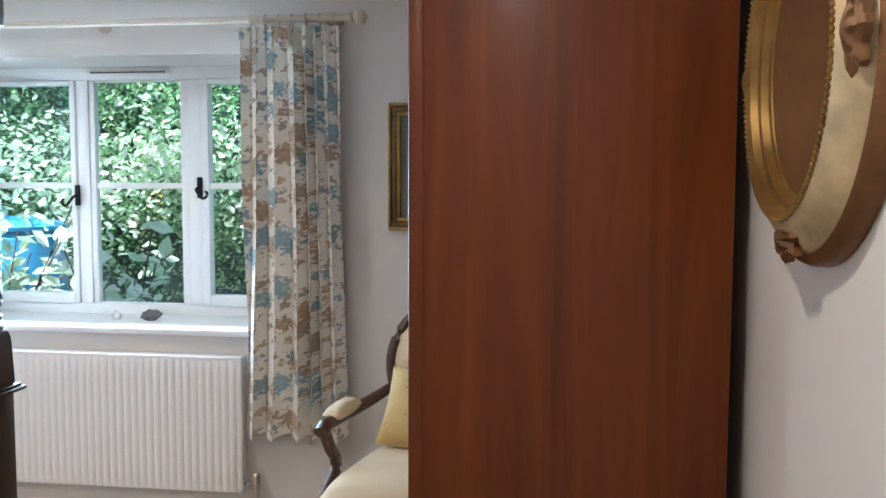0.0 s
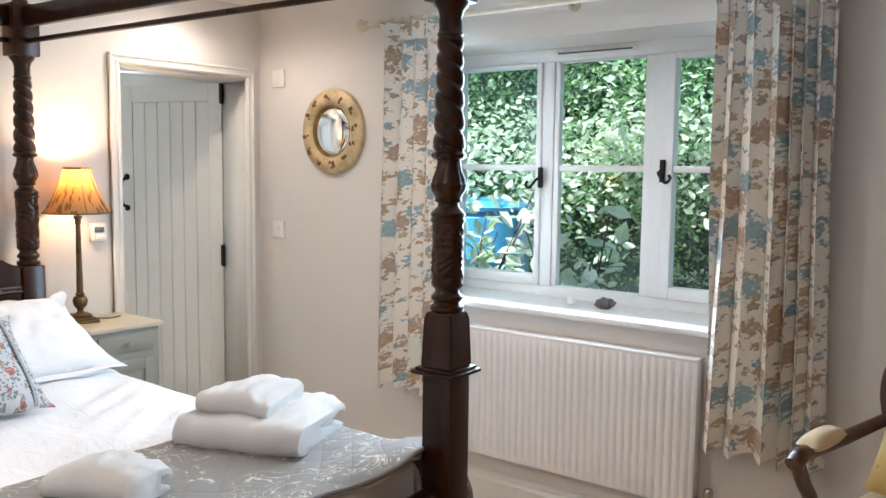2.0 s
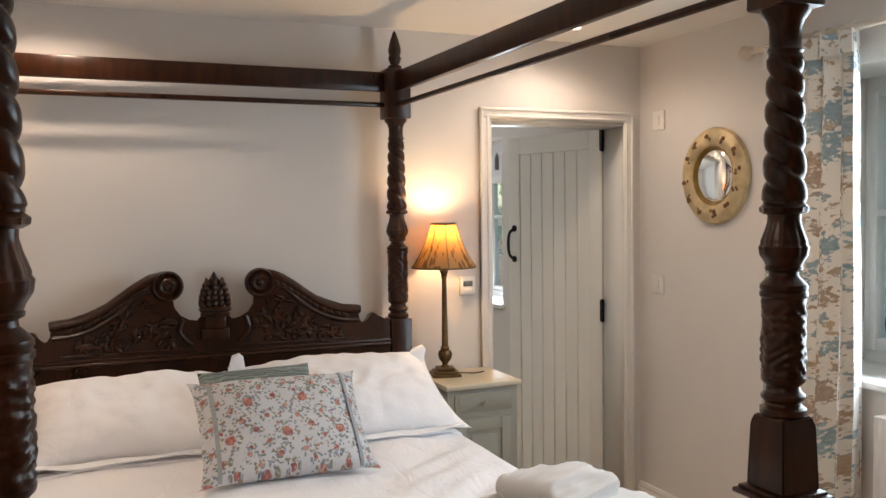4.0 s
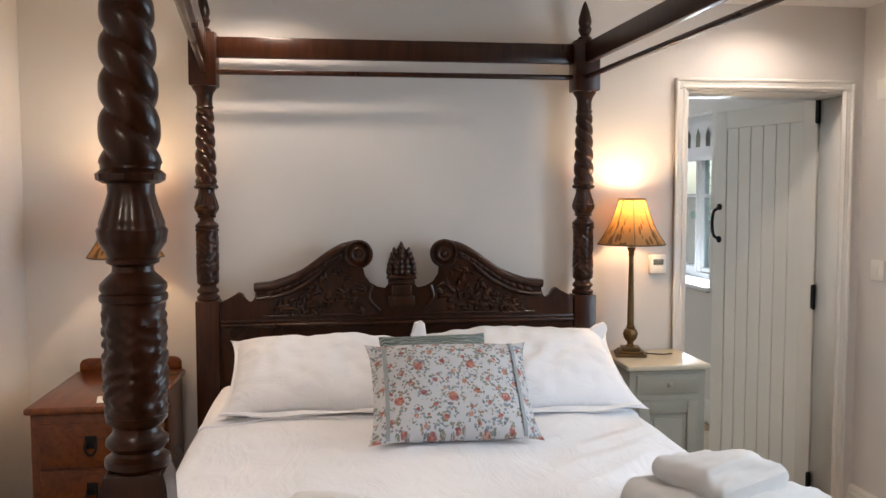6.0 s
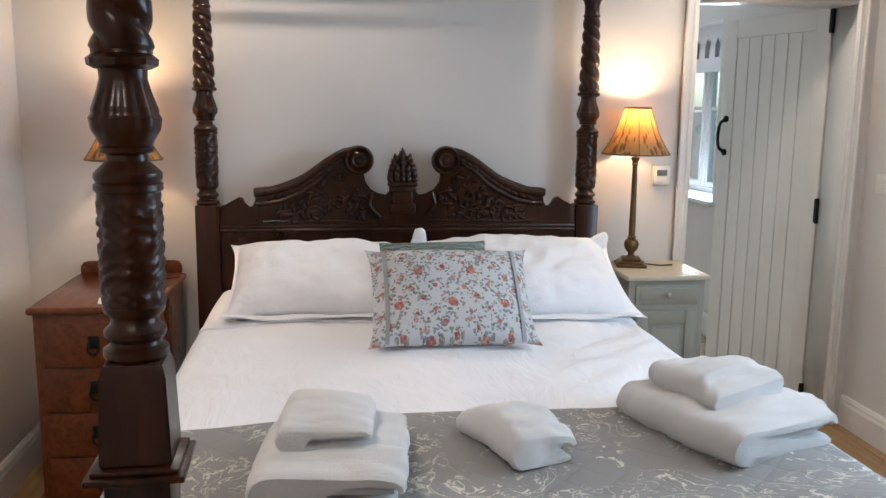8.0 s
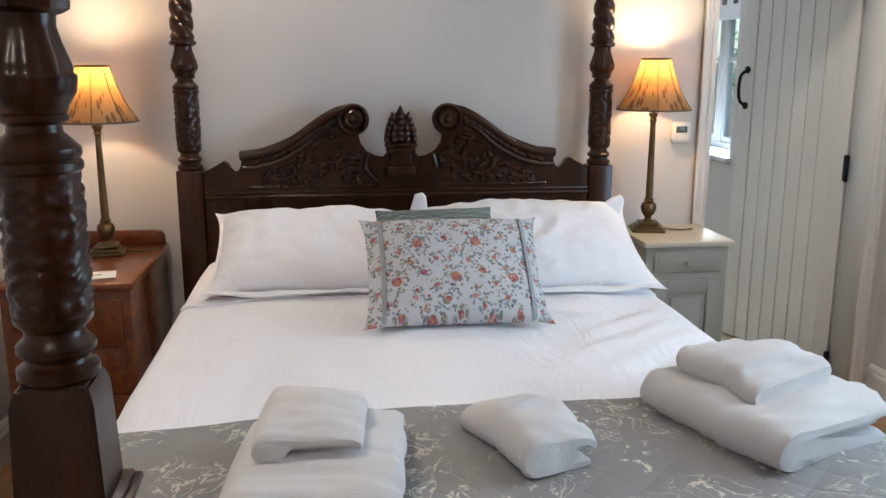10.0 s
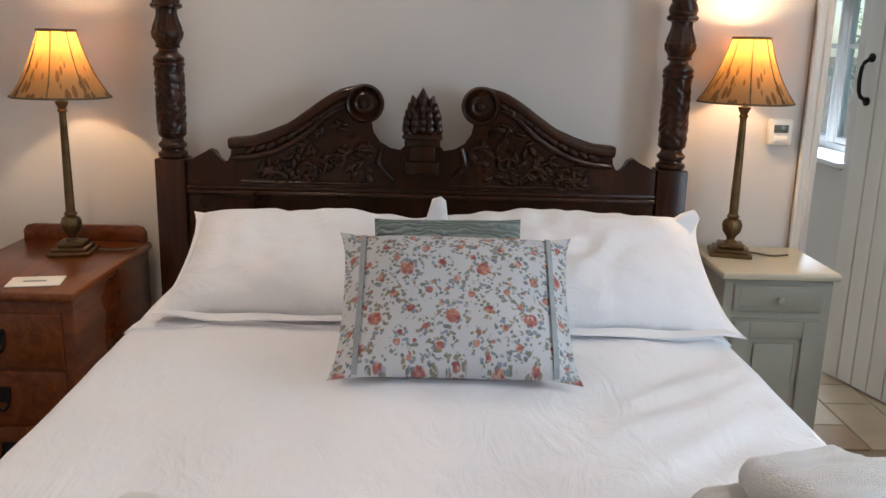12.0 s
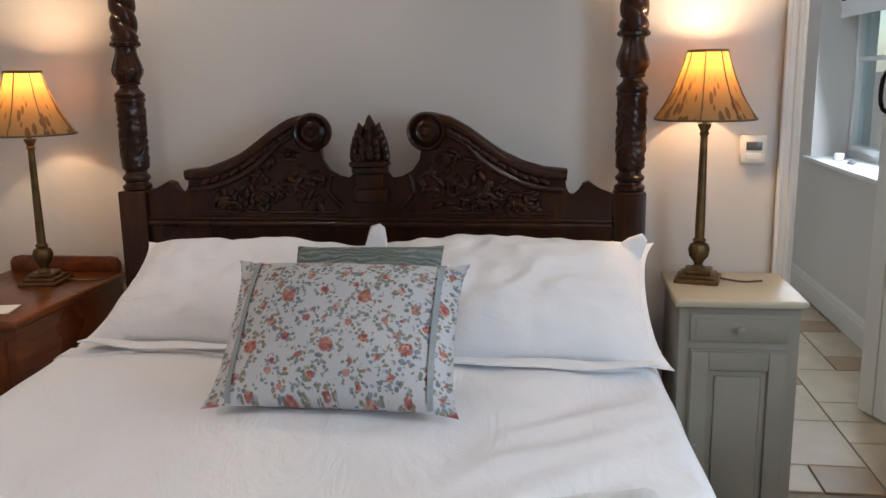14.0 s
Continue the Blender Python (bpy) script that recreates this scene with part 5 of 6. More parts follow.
YC = (HL.y + HR.y) / 2
HALF = [(0.690, 1.070), (0.655, 1.082), (0.622, 1.106), (0.606, 1.100), (0.594, 1.078), (0.580, 1.066), (0.566, 1.070), (0.556, 1.088), (0.553, 1.112), (0.562, 1.140), (0.50, 1.146), (0.44, 1.162), (0.38, 1.192),
        (0.33, 1.226), (0.28, 1.262), (0.23, 1.290), (0.18, 1.302), (0.145, 1.294), (0.150, 1.205), (0.146, 1.165), (0.125, 1.135), (0.095, 1.118), (0.062, 1.112), (0.046, 1.13), (0.040, 1.16)]
TOYZX = Matrix(((0, 0, 1, 0), (1, 0, 0, 0), (0, 1, 0, 0), (0, 0, 0, 1)))


def headboard():
    out = [(-d, z) for d, z in HALF] + [(d, z) for d, z in reversed(HALF)] + [(0.690, 0.45), (-0.690, 0.45)]
    hb = slab(out, 0.034, 0.004)
    hb.transform(Matrix.Translation((-3.262, YC, 0)) @ TOYZX)
    board = part("headboard", hb, BEDWOOD, bed, "swan-neck headboard of dark carved mahogany", True)
    xf = -3.228
    part("rail_moulding", cube((xf, YC - 0.69, 0.972), (xf + 0.016, YC + 0.69, 0.988), 0.006, 3), BEDWOOD, board, "long horizontal moulding", True)
    part("rail_moulding", cube((xf, YC - 0.69, 0.988), (xf + 0.009, YC + 0.69, 1.000), 0.003, 2), BEDWOOD, board, "", True)
    rnd = random.Random(12)
    for s in (-1, 1):
        # scrolled swan-neck moulding
        line = curve_points([(xf + 0.004, YC + s * d, z - 0.016) for d, z in HALF[9:17]], 5)
        part("swan_neck", tube(line, 0.016, 10), BEDWOOD, board, "scrolled cornice moulding", True)
        line = curve_points([(xf + 0.004, YC + s * d * 0.985, z - 0.058 + 0.01 * (d < 0.3)) for d, z in HALF[9:16]], 5)
        part("lower_moulding", tube(line, 0.010, 8), BEDWOOD, board, "", True)
        v = turned([(0.054, -0.004), (0.056, 0.018), (0.050, 0.028), (0.043, 0.024), (0.040, 0.018), (0.032, 0.024), (0.026, 0.030), (0.020, 0.026), (0.014, 0.026), (0.010, 0.034), (0.001, 0.037)], 32, None, Matrix.Translation((xf, YC + s * 0.166, 1.249)) @ pose(0, 0, 0, 0, 90))
        part("volute", v, BEDWOOD, board, "round carved volute", True)
        # carved spandrel of leaves and berries
        cv = bmesh.new()
        for k in range(84):
            d = rnd.uniform(0.15, 0.48)
            ztop = np.interp(d, [q[0] for q in HALF[15:8:-1]], [q[1] for q in HALF[15:8:-1]]) - 0.082
            z = rnd.uniform(1.024, max(1.030, ztop - (0.06 if d < 0.19 else 0)))
            a = rnd.uniform(0, math.pi)
            l = rnd.uniform(0.010, 0.022)
            m = Matrix.Translation((xf + 0.002, YC + s * d, z)) @ pose(0, 0, 0, math.degrees(a)) @ Matrix.Diagonal((0.010, l, l * rnd.uniform(0.3, 0.55), 1))
            bmesh.ops.create_icosphere(cv, subdivisions=2, radius=1.0, matrix=m)
        for k in range(4):
            cx, cz = 0.16 + 0.085 * k, 1.135 - 0.028 * k
            pts = [(xf + 0.006, YC + s * (cx + (0.034 - 0.0018 * i) * math.cos(i * 0.42)), cz - 0.03 + (0.034 - 0.0018 * i) * math.sin(i * 0.42) * 0.8) for i in range(17)]
            tube(pts, 0.0055, 6, cv)
        part("panel_bead", tube([(xf + 0.003, YC + s * d, 1.014) for d in (0.095, 0.30, 0.53)], 0.005, 8), BEDWOOD, board, "", True)
        part("leaf_carving", cv, BEDWOOD, board, "carved leaf scroll panel", True)
        for k in range(11):
            cv = bmesh.new()
            i = 10 + k * 0.5
            lo, hi = HALF[int(i)], HALF[min(int(i) + 1, 16)]
            f = i - int(i)
            d, z = lo[0] + (hi[0] - lo[0]) * f, lo[1] + (hi[1] - lo[1]) * f
            m = Matrix.Translation((xf + 0.008, YC + s * d, z - 0.040)) @ pose(0, 0, 0, -s * 35) @ Matrix.Diagonal((0.010, 0.020, 0.010, 1))
            bmesh.ops.create_icosphere(cv, subdivisions=2, radius=1.0, matrix=m)
            part("swag_leaf", cv, BEDWOOD, board, "", True)
        part("panel_moulding", tube(curve_points([(xf + 0.004, YC + s * 0.115, 1.125), (xf + 0.004, YC + s * 0.125, 1.075), (xf + 0.004, YC + s * 0.085, 1.028)], 6), 0.007, 8), BEDWOOD, board, "", True)
    # flame finial on a pedestal
    pd = bmesh.new()
    for z0, z1, w, d in ((1.045, 1.085, 0.050, 0.020), (1.085, 1.13, 0.038, 0.022), (1.13, 1.150, 0.052, 0.028), (1.150, 1.165, 0.058, 0.034)):
        box(pd, (xf - 0.012, YC - w, z0), (xf + d, YC + w, z1), 0.006, 2)
    part("pedestal", pd, BEDWOOD, board, "small stepped pedestal", True)
    fl = turned([(0.030, 1.160), (0.040, 1.172), (0.043, 1.195), (0.036, 1.225), (0.024, 1.255), (0.010, 1.280), (0.001, 1.297)], 20, None, Matrix.Translation((xf - 0.004, YC, 0)) @ Matrix.Diagonal((0.45, 1, 1, 1)))
    part("flame_core", fl, BEDWOOD, board, "carved flame finial", True)
    for row in range(6):
        z = 1.172 + row * 0.020
        wd = 0.044 * (1 - (row / 6.2) ** 1.6) + 0.003
        cnt = 5 if row < 3 else 3 if row < 5 else 1
        for k in range(cnt):
            o = (k - (cnt - 1) / 2) / max(1, (cnt - 1) / 2) * wd if cnt > 1 else 0
            fl = turned([(0.004, -0.010), (0.0105, -0.002), (0.0105, 0.008), (0.005, 0.018), (0.0005, 0.025)], 8, None, Matrix.Translation((xf + 0.008 + 0.005 * (k % 2), YC + o, z)) @ pose(0, 0, 0, -o * 500))
            part("flame_leaf", fl, BEDWOOD, board, "", True)


headboard()


# ---- mattress, sheets and quilt ----
def bed_edge(x, s):
    """The y of the bedding's side at x; s -1 or 1."""
    t = (x + 3.20) / 1.92
    return (0.800 - 0.050 * t) if s < 0 else (2.250 + 0.150 * max(t, 0) ** 1.4)


mt = thing("mattress", Matrix.Translation((-2.25, 1.55, 0.50)), "pale quilted mattress on the bed frame", "mattress")
bm = bmesh.new()
vs = []
for z in (0.48, 0.650):
    vs.append([bm.verts.new((x, y, z)) for x, y in ((-3.20, 0.82), (-1.295, 0.955), (-1.295, 2.265), (-3.20, 2.205))])
for i in range(4):
    bm.faces.new((vs[0][i], vs[0][(i + 1) % 4], vs[1][(i + 1) % 4], vs[1][i]))
bm.faces.new(vs[0][::-1])
bm.faces.new(vs[1])
bmesh.ops.bevel(bm, geom=bm.edges[:], offset=0.03, segments=4, affect="EDGES")
part("body", bm, MATTRESS, mt, world=True)
part("border", cube((-1.36, 0.985, 0.55), (-1.298, 2.255, 0.722), 0.02, 4), MATTRESS, mt, "pale padded border at the foot", True)


def bedding(lift, x0, x1, drop, over, ripple, seed):
    """A cloth over the bed from x0 to x1 that falls down both sides."""
    def fn(u, v):
        x = x0 + (x1 - x0) * u
        l, r = bed_edge(x, -1), bed_edge(x, 1)
        arc = drop
        total = (r - l) + 2 * arc
        s = v * total - arc
        w = 0.045
        n = noise.noise((x * 3.2 + seed, s * 3.2, seed)) + 0.5 * noise.noise((x * 9, s * 7, seed + 4))
        crown = 0.022 * math.sin(math.pi * min(1, max(0, s / (r - l))))
        z = 0.755 - 0.115 * (x + 3.20) / 1.92 + lift + crown + ripple * n + ripple * 2.2 * noise.noise(((x + s * 0.7) * 16, (s - x) * 2.5, seed)) * min(1, max(0, s - 0.7))
        y = l + s
        if s < w or s > (r - l) - w:
            e = (w - s) if s < w else s - (r - l) + w
            a = min(e / (w * 1.57), 1) * math.pi / 2
            z = 0.755 - 0.115 * (x + 3.20) / 1.92 + lift + crown - w * (1 - math.cos(a)) - max(0, e - w * 1.57) + ripple * n * 0.6
            off = w * math.sin(a) + 0.016 * math.sin(x * 17 + seed) * min(1, max(0, e - 0.05) * 5) + 0.34 * max(0, e - 0.05)
            y = (l + w - off) if s < w else (r - w + off)
        return Vector((x, y, z))
    return fn


duv = thing("duvet", Matrix.Translation((-2.3, 1.55, 0.72)), "smooth white cotton duvet spread over the bed", "duvet")
part("cover", sheet(bedding(0.012, -3.17, -1.40, 0.34, 0.05, 0.012, 2.2), 90, 130, 0.02), SHEET, duv, world=True)
hem_fn = bedding(0.020, -3.17, -1.40, 0.34, 0.05, 0.012, 2.2)
part("turned_hem", sheet(lambda u, v: hem_fn(0.245 + 0.03 * u + 0.006 * math.sin(v * 23), 0.16 + 0.68 * v), 4, 60, 0.008), SHEET, duv, "turned edge of the duvet cover", True)
QX0, QX1 = -1.885, -1.275
qf = bedding(0.036, QX0, QX1, 0.26, 0.05, 0.004, 6.1)


def quilt_fn(u, v):
    side = abs(v - 0.5) * 2
    p = qf(u, v)
    if u > 0.62:
        k = (u - 0.62) / 0.38
        p.z += 0.052 * k * k * (3 - 2 * k)
    if u > 0.86:
        k = (u - 0.86) / 0.14
        p.z += 0.011 * k * math.sin(v * 34) - 0.010 * k * k
        p.x += 0.020 * k * math.sin(v * 34 + 1)
    if v > 0.60:
        k = min(1.0, (v - 0.60) / 0.22)
        p.z += 0.026 * k * k * (3 - 2 * k)
    if u < 0.1:
        p.x -= 0.03 * (side > 0.8) * (0.1 - u) * 6
    p.x += (0.07 * max(0, 0.34 - v) if u < 0.5 else 0) * (1 - 2 * u)
    return p


ql = thing("quilt", Matrix.Translation((-1.58, 1.55, 0.74)), "grey quilted throw with cream floral trails and a scalloped edge", "quilt")
part("cloth", sheet(quilt_fn, 44, 120, 0.012, (0.64, 2.0)), QUILT, ql, world=True)
edge = [quilt_fn(1.0, i / 160) + Vector((0.002, 0, -0.004)) for i in range(26, 135)]
part("piping", tube(edge, 0.007, 8), QUILT, ql, "scalloped bound edge", True)
edge2 = [quilt_fn(1.0, i / 160) + Vector((-0.012 + 0.006 * math.sin(i * 0.6), 0, -0.020 - 0.006 * math.sin(i * 0.45))) for i in range(26, 135)]
part("under_hem", tube(edge2, 0.005, 8), MATTRESS, ql, "pale lining edge", True)


# ---- pillows ----
def lay(name, label, category, bm, material, loc, rot, group=""):
    t = thing(name, Matrix.Translation(loc) @ pose(0, 0, 0, *rot), label, category, group)
    part("cover", bm, material, t)
    return t


def facing(tilt, yaw=0.0, spin=0.0):
    """A pose for a cushion whose width runs along the room's y and whose face is raised by tilt towards the foot of the bed."""
    return pose(0, 0, 0, 0, 0, 90 + yaw) @ pose(0, 0, 0, tilt) @ pose(0, 0, 0, 0, 0, spin)


def rest(name, label, category, bm, material, loc, tilt, yaw=0.0, spin=0.0, group=""):
    t = thing(name, Matrix.Translation(loc) @ facing(tilt, yaw, spin), label, category, group)
    part("cover", bm, material, t)
    return t


left_pillow = rest("pillow", "plump white cotton pillow with a flanged edge", "pillow", cushion(0.63, 0.42, 0.18, 48, 36, 0.11, 0.019, 3.0, 0.05, 0.05), SHEET, (-2.91, 1.180, 0.850), 25, -1, 0, "white bed pillows")
right_pillow = rest("pillow", "plump white cotton pillow with a flanged edge", "pillow", cushion(0.73, 0.45, 0.19, 48, 36, 0.11, 0.020, 5.0, 0.05, 0.06), SHEET, (-2.89, 1.905, 0.852), 26, 1, 0, "white bed pillows")
flap = slab([(1.500, 0.88), (1.512, 0.95), (1.528, 1.005), (1.552, 1.012), (1.566, 1.0), (1.572, 0.95), (1.585, 0.88)], 0.022, 0.008)
flap.transform(Matrix.Translation((-3.06, 0, 0)) @ TOYZX)
part("flange_corner", flap, SHEET, right_pillow, "upturned corner of the pillowcase", True)
ear = slab([(2.165, 0.915), (2.185, 0.958), (2.215, 0.980), (2.250, 0.992), (2.262, 0.975), (2.250, 0.935), (2.225, 0.895)], 0.024, 0.008)
ear.transform(Matrix.Translation((-3.055, 0, 0)) @ TOYZX)
part("flange_corner", ear, SHEET, right_pillow, "upturned corner of the pillowcase", True)
for pillow, half, low, ph in ((left_pillow, 0.300, -0.205, 1.0), (right_pillow, 0.335, -0.220, 3.4)):
    part("flange", sheet(lambda u, v: Vector(((2 * u - 1) * half * (1 + 0.03 * v), low - 0.042 * v + 0.004 * math.sin(17 * u + ph), 0.006 + 0.020 * v + 0.007 * math.sin(11 * u + ph) * v)), 40, 4, 0.004), SHEET, pillow, "flat hemmed flange of the pillowcase")
rest("sage_cushion", "small ruched sage green cushion behind the floral one", "cushion", cushion(0.37, 0.34, 0.11, 30, 24, 0.08, 0.003, 0.4), RUCHED, (-2.74, 1.572, 0.868), 46, 0, 1)
fc = rest("floral_cushion", "cream cushion printed with red roses and edged in grey", "cushion", cushion(0.495, 0.345, 0.15, 48, 34, 0.07, 0.006, 1.1, 0.07, 0.05), CUSHIONPRINT, (-2.480, 1.586, 0.880), 43, 1, -0.5)
for s in (-1, 1):
    def stripe(u, v, s=s):
        a, b = 0.80 + 0.048 * u, 2 * v - 1
        x = s * a * 0.2475 * (1 - 0.06 * (1 - b * b) * 0.5 * a ** 3)
        fx = max(0.0, 1 - (a / 0.93) ** 2.6)
        fy = max(0.0, 1 - abs(b) ** 2.8)
        return Vector((x, b * 0.170, max(0.075 * (fx * fy) ** 0.5, 0.002) + 0.0055))
    part("stripe", sheet(stripe, 2, 24, 0.0015), STRIPE, fc, "woven grey stripe")


# ---- towels ----
def towel(w, d, h, layers, seed):
    """A folded towel: a thick fold wrapped round the closed side and over the top, with inner layers showing at the ends."""
    bm = bmesh.new()

    def strip(line, half, long, inset):
        m = len(line)
        n = 44
        rings = []
        for j in range(n + 1):
            v = 2 * j / n - 1
            v = math.copysign(1 - (1 - abs(v)) ** 1.6, v)
            e = max(0.0, (abs(v) - 0.88) / 0.12)
            hh = half * (1 - 0.42 * e ** 2.2)
            left, right = [], []
            for i, (y, z) in enumerate(line):
                a, b = line[max(i - 1, 0)], line[min(i + 1, m - 1)]
                t = Vector((b[0] - a[0], b[1] - a[1])).normalized()
                k = min(i, m - 1 - i)
                end = (0.45, 0.82, 0.97)[k] if k < 3 else 1.0
                left.append((y - t.y * hh * end, z + t.x * hh * end))
                right.append((y + t.y * hh * end, z - t.x * hh * end))
            ring = []
            for y, z in left + right[::-1]:
                q = noise.noise((v * d * 5 + seed, y * 6, z * 4)) * 0.013 + noise.noise((v * d * 17, y * 17 + seed, z * 14)) * 0.006 + noise.noise((v * d * 60, y * 60 + seed, z * 60)) * 0.0016
                drop = 0.010 * v * v * (z / h)
                ring.append(bm.verts.new((v * long / 2 + q * 0.8, y * (1 - 0.03 * v * v) + q * 0.6, max(0.001, z - drop + q * (0.3 + z / h) + 0.012 * (z / h) ** 2 * (1 - v * v) * (1 - (2 * y / w) ** 2)))))
            rings.append(ring)
        c = 2 * m
        for a, b in zip(rings, rings[1:]):
            for i in range(c):
                bm.faces.new((a[i], a[(i + 1) % c], b[(i + 1) % c], b[i]))
        caps = [bm.faces.new(rings[0][::-1]), bm.faces.new(rings[-1])]
        bmesh.ops.triangulate(bm, faces=caps)

    half = h * 0.165
    zl, zh = half, h - half
    rad = (zh - zl) / 2
    left = -w / 2 + rad + half
    right = w / 2 - half * 0.9
    wrap = [(right + (left - right) * k / 10, zl) for k in range(11)]
    wrap += [(left - rad * math.sin(math.pi * k / 10), (zl + zh) / 2 - rad * math.cos(math.pi * k / 10)) for k in range(1, 10)]
    wrap += [(left + (right - left) * k / 10, zh) for k in range(11)]
    wrap += [(right + half * 0.75, zh - half * 0.55), (right + half * 1.0, zh - half * 1.35)]
    strip(wrap, half, d, 0.0)
    inner = [(left - rad * 0.15 + (right - left) * k / 10, h / 2) for k in range(11)]
    strip(inner, h * 0.125, d - 0.040, 0.0)
    return bm


BT = 0.722


def place_towel(x, y, z, yaw, w, d, h, layers, seed, label):
    t = thing("towel", Matrix.Translation((x, y, z)) @ pose(0, 0, 0, 0, 0, yaw), label, "towel", "folded white towels on the bed")
    part("terry", towel(w, d, h, layers, seed), TOWEL, t)


big, small, face = "large folded white bath towel lying on the quilt", "folded white hand towel stacked on a bath towel", "small folded white face towel on the quilt"
place_towel(-1.755, 2.120, BT - 0.006, 22, 0.335, 0.37, 0.090, 2, 1.0, big)
place_towel(-1.80, 2.115, BT + 0.072, 22, 0.205, 0.235, 0.062, 2, 5.0, small)
place_towel(-1.695, 1.622, BT - 0.004, 18, 0.172, 0.235, 0.078, 2, 9.0, face)
place_towel(-1.60, 1.225, BT - 0.006, -5, 0.295, 0.35, 0.080, 2, 13.0, big)
place_towel(-1.645, 1.215, BT + 0.064, -4, 0.190, 0.225, 0.064, 2, 17.0, small)


# ---- bathroom details ----
bl = thing("roman_blind", Matrix.Translation((-5.525, 3.66, 1.98)), "white fabric blind with a grey beach hut print, drawn up", "blind")


def blind(u, v):
    return Vector((-0.61 + 1.22 * u, -0.02 + 0.008 * math.sin(v * 12), -0.29 + 0.29 * v))


part("fabric", sheet(blind, 4, 14, 0.006, (1, 0.3)), SHEET, bl)
for i in range(8):
    x = -0.54 + i * 0.15
    hut = slab([(-0.03, -0.06), (0.03, -0.06), (0.03, 0.02), (0.0, 0.06), (-0.03, 0.02)], 0.002)
    hut.transform(Matrix.Translation((x, -0.034, -0.14)) @ pose(0, 0, 0, 90))
    part("printed_hut", hut, MOUNT if i % 2 else LCD, bl, "grey printed hut shape")
cup = thing("candle_jar", Matrix.Translation((-5.86, 3.60, 0.899)), "small white ceramic jar on the bathroom window board", "jar")
part("jar_body", turned([(0.020, 0), (0.026, 0.004), (0.028, 0.03), (0.025, 0.04), (0.02, 0.041)], 18), PLASTIC, cup)
sn = thing("shell", Matrix.Translation((-5.64, 3.60, 0.899)), "small grey shell on the bathroom window board", "shell")
part("shell_body", turned([(0.004, 0), (0.024, 0.004), (0.02, 0.014), (0.008, 0.026), (0.001, 0.028)], 14, None, None, lambda a, z: 1 + 0.12 * math.sin(6 * a)), STONE, sn)


# ---- garden ----
me = bpy.data.meshes.new("ground")
me.from_pydata([(-400, 3.86, -0.15), (400, 3.86, -0.15), (400, 800, -0.15), (-400, 800, -0.15), (-400, -800, -0.15), (400, -800, -0.15)], [], [(0, 1, 2, 3), (4, 5, 1, 0)])
me.materials.append(SOIL)
tagged(new("ground", me), "dark garden soil and rough grass outside", "ground", "", "structure")


def leaves(name, count, where, size, material, label, seed, category):
    rnd = random.Random(seed)
    vs, fs = [], []
    for i in range(count):
        p = where(rnd)
        s = size * rnd.uniform(0.6, 1.3)
        e = Euler((rnd.gauss(0.5, 0.6), rnd.gauss(0, 0.6), rnd.uniform(0, 6.28))).to_matrix()
        k = len(vs)
        for co in ((0, -0.5, 0), (0.32, -0.1, 0.06), (0.22, 0.28, 0.05), (0, 0.6, -0.05), (-0.22, 0.28, 0.05), (-0.32, -0.1, 0.06)):
            vs.append(tuple(p + e @ (Vector(co) * s)))
        fs.append((k, k + 1, k + 2, k + 3))
        fs.append((k, k + 3, k + 4, k + 5))
    me = bpy.data.meshes.new(name)
    me.from_pydata(vs, [], fs)
    me.materials.append(material)
    return me


def hedge_spot(r):
    x = r.uniform(-9.5, 2.2)
    low = r.random() < 0.22
    z = r.uniform(-0.1, 1.4) if low else r.uniform(1.15, 4.0)
    if not low and z > 1.85:
        z -= 0.12 * r.random()
    edge = 5.75 + 0.55 * noise.noise((x * 1.1, z * 1.3, 0)) + 0.3 * noise.noise((x * 3.1, z * 3.3, 5))
    return Vector((x, edge + abs(r.gauss(0, 0.30)) + (0.55 if low else 0.0), z + (0 if low else 0.25 * noise.noise((x * 2.1, 1, 4)))))


def spray_spot(r):
    x = r.uniform(-7.5, 0.8)
    z = 1.58 + 0.22 * noise.noise((x * 1.7, 3, 1)) + r.gauss(0, 0.20)
    return Vector((x, 5.35 + 0.3 * noise.noise((x * 2, z * 2, 8)) + abs(r.gauss(0, 0.15)), z))


sprays = new("pale_leaves", leaves("pale_leaves", 6500, spray_spot, 0.060, SHRUB, "", 5, ""))
tagged(sprays, "band of leaves before the hedge, coloured pale for strong light", "foliage", "", "stuff")
hedge = new("hedge_leaves", leaves("hedge_leaves", 130000, hedge_spot, 0.037, HEDGE, "", 3, ""))
tagged(hedge, "dense green garden hedge outside the window", "hedge", "", "stuff")
# added backing sheet; its dark green stands for shade between the leaves
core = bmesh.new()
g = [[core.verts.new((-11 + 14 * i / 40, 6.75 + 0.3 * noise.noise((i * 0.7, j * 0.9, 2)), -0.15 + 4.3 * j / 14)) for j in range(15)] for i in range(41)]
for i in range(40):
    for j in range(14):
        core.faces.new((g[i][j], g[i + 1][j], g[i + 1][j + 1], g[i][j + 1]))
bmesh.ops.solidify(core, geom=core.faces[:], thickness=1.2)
DARKGREEN = plain("hedge_shade_green", (0.07, 0.13, 0.09), 1.0, 0.5, 3.0, 20.0, 0.9, 0.03)
setting("hedge_core", core, DARKGREEN, "solid backing behind the hedge leaves, dark green in place of inner shade", "hedge")


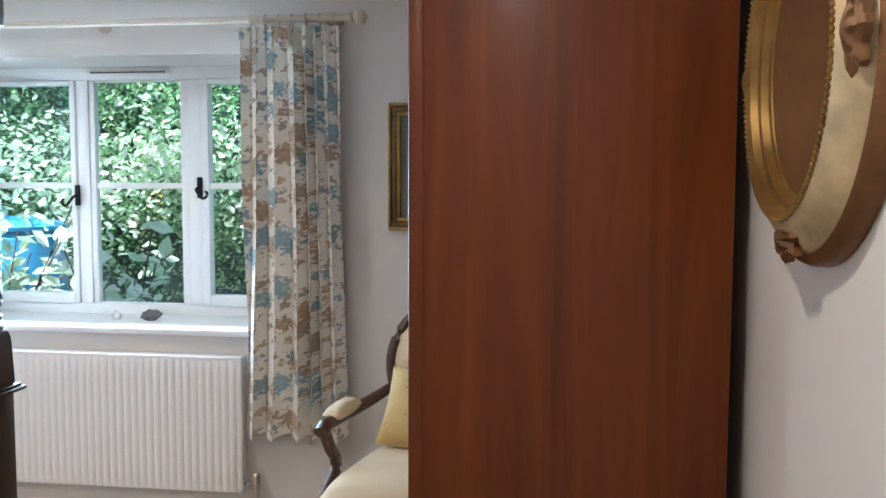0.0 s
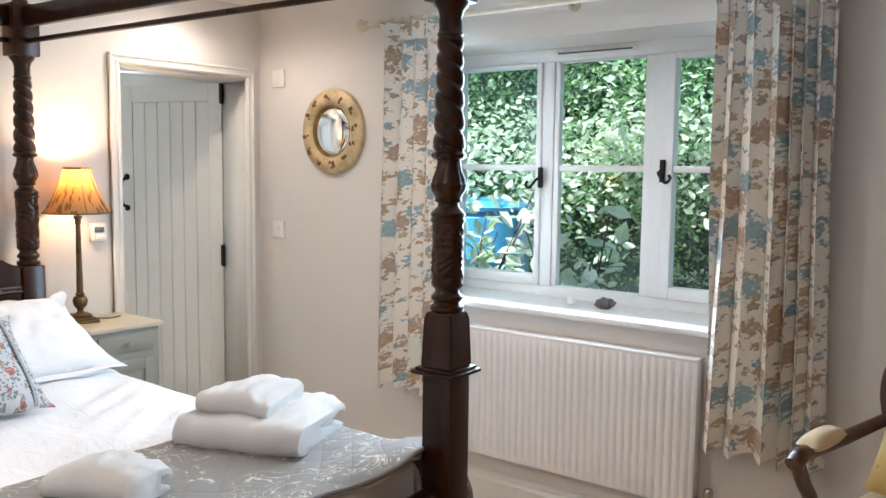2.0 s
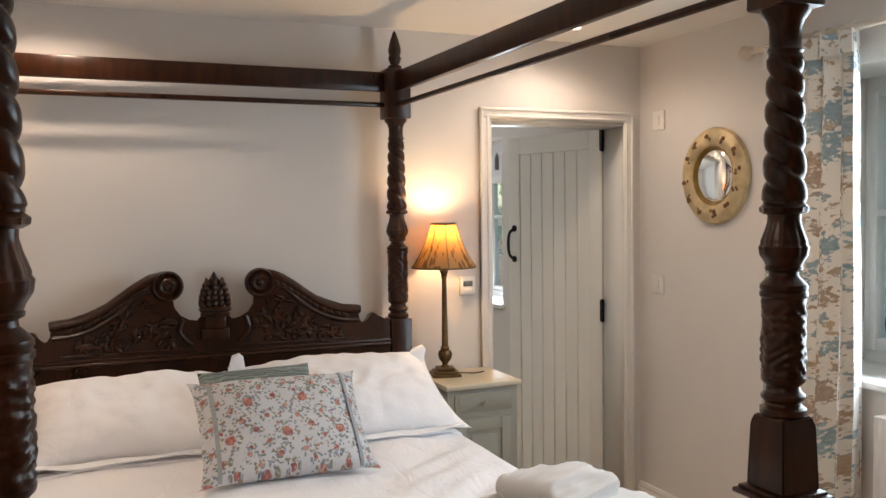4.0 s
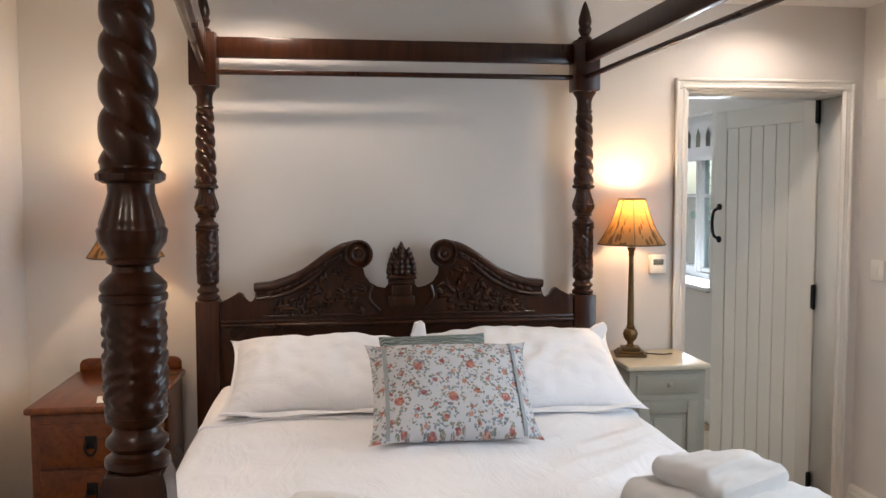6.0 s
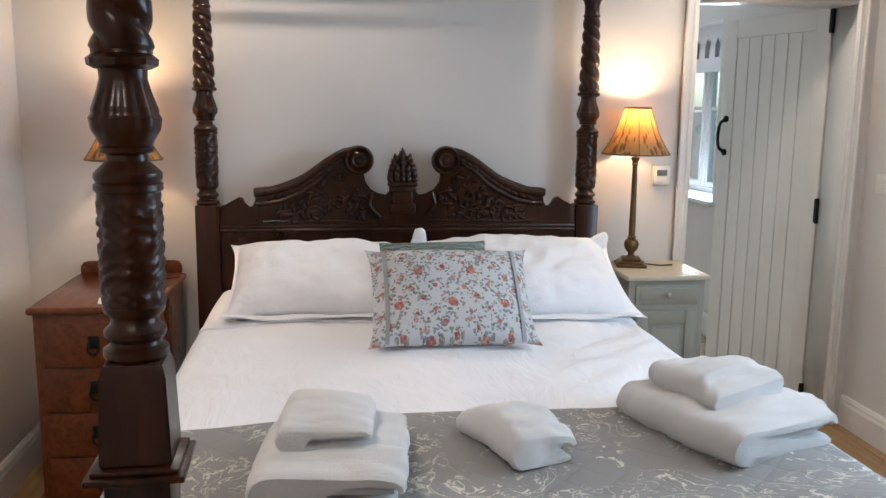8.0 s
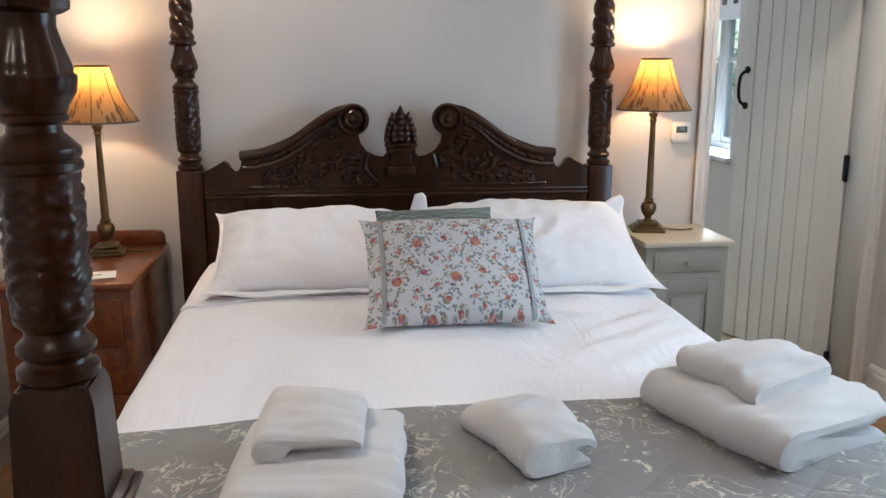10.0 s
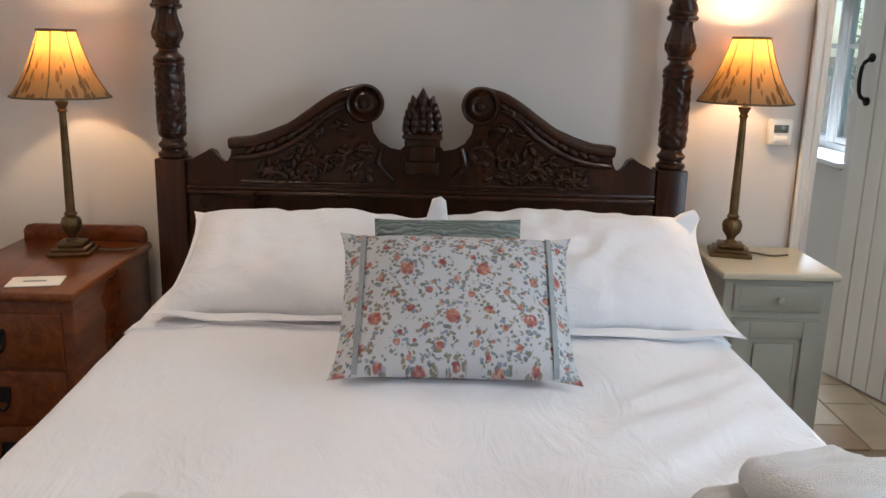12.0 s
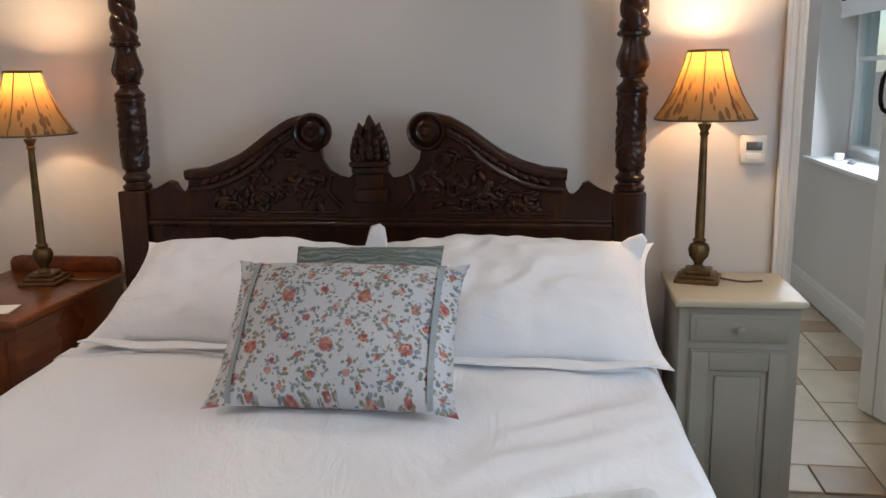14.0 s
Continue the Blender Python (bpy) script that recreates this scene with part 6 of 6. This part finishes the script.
def shrub(name, loc, rad, high, count, size, seed, label):
    t = thing(name, Matrix.Translation(loc), label, "shrub")
    rnd = random.Random(seed)
    stems = bmesh.new()
    tips = []
    for i in range(11):
        a, l = rnd.uniform(0, 6.28), rnd.uniform(0.3, 1.0) * rad
        pts = curve_points([(0, 0, 0), (l * 0.3 * math.cos(a), l * 0.3 * math.sin(a), high * 0.5), (l * math.cos(a), l * math.sin(a), high * rnd.uniform(0.75, 1.0))], 5)
        tube(pts, 0.008, 6, stems, [0.012 * (1 - 0.75 * k / len(pts)) for k in range(len(pts))])
        tips.append(pts)
    part("stems", stems, BARK, t)

    def spot(r):
        pts = r.choice(tips)
        p = pts[int(len(pts) * r.uniform(0.35, 0.999))]
        return Vector(p) + Vector((r.gauss(0, 0.06), r.gauss(0, 0.06), r.gauss(0, 0.06)))
    me = leaves("foliage", count, spot, size, SHRUB, "", seed, "")
    ob = new("foliage", me)
    ob.parent = t
    tagged(ob, "leaves coloured pale for strong light")


shrub("shrub", (-2.95, 4.75, -0.15), 0.62, 1.62, 330, 0.11, 21, "shrub close outside the window, leaves coloured pale for strong light")
shrub("shrub", (-2.03, 4.45, -0.15), 0.28, 1.42, 170, 0.10, 22, "tall pale-leaved garden plant close outside the window")
shrub("shrub", (-1.15, 5.2, -0.15), 0.50, 1.55, 380, 0.10, 23, "pale-leaved shrub in front of the hedge")
shrub("shrub", (-6.6, 4.9, -0.15), 0.6, 1.8, 300, 0.10, 24, "pale-leaved shrub outside the bathroom window")
tub = thing("water_butt", Matrix.Translation((-3.35, 5.45, -0.15)), "blue plastic garden water butt beside the hedge", "water butt")
part("barrel", turned([(0.30, 0), (0.33, 0.1), (0.36, 0.5), (0.36, 0.55), (0.375, 0.56), (0.375, 0.62), (0.36, 0.63), (0.35, 1.30), (0.30, 1.36)], 32), BLUEPLASTIC, tub)
part("lid", turned([(0.36, 1.345), (0.365, 1.37), (0.30, 1.40), (0.05, 1.43)], 32), BLUEPLASTIC, tub, "domed blue lid")

# ---- floorboards and tiles ----
bwid = 0.125
nrow = int((NORTH - SOUTH) / bwid) + 1
rnd = random.Random(31)
for i in range(nrow):
    y = SOUTH + i * bwid
    y1 = min(y + bwid - 0.0025, NORTH)
    cuts = [WEST] + sorted(rnd.uniform(WEST + 0.4, EAST - 0.4) for _ in range(2)) + [EAST]
    for a, b in zip(cuts, cuts[1:]):
        if b - a > 0.05:
            part("plank", cube((a + 0.001, y, FLOOR - 0.012), (b - 0.001, y1, FLOOR + rnd.uniform(-0.0004, 0.0004)), 0.0015, 1), OAK, floor, smooth=False)


def tile_bed():
    """Random-course limestone, three sizes to a repeat."""
    u = 0.20
    pat = ((0, 0, 2, 2), (2, 0, 1, 1), (2, 1, 1, 1), (0, 2, 1, 1), (1, 2, 2, 1))
    for i in range(-1, 7):
        for j in range(-1, 5):
            for k, (a, b, w, h) in enumerate(pat):
                x, y = BW + 0.3 + (i * 3 + a) * u, 1.9 + (j * 3 + b) * u + (i % 2) * u
                x1, y1 = min(x + w * u, WEST - WT + 0.10), min(y + h * u, NORTH + 0.03)
                if x < BW or y < 1.2 or x1 - x < 0.06 or y1 - y < 0.05:
                    continue
                part("tile", cube((x + 0.003, y + 0.003, FLOOR - 0.008), (x1 - 0.003, y1 - 0.003, FLOOR + 0.001), 0.002, 1), TILETAN if (k in (1, 3) and (i + j) % 2) or k == 2 else TILE, bath_floor, smooth=False)


tile_bed()
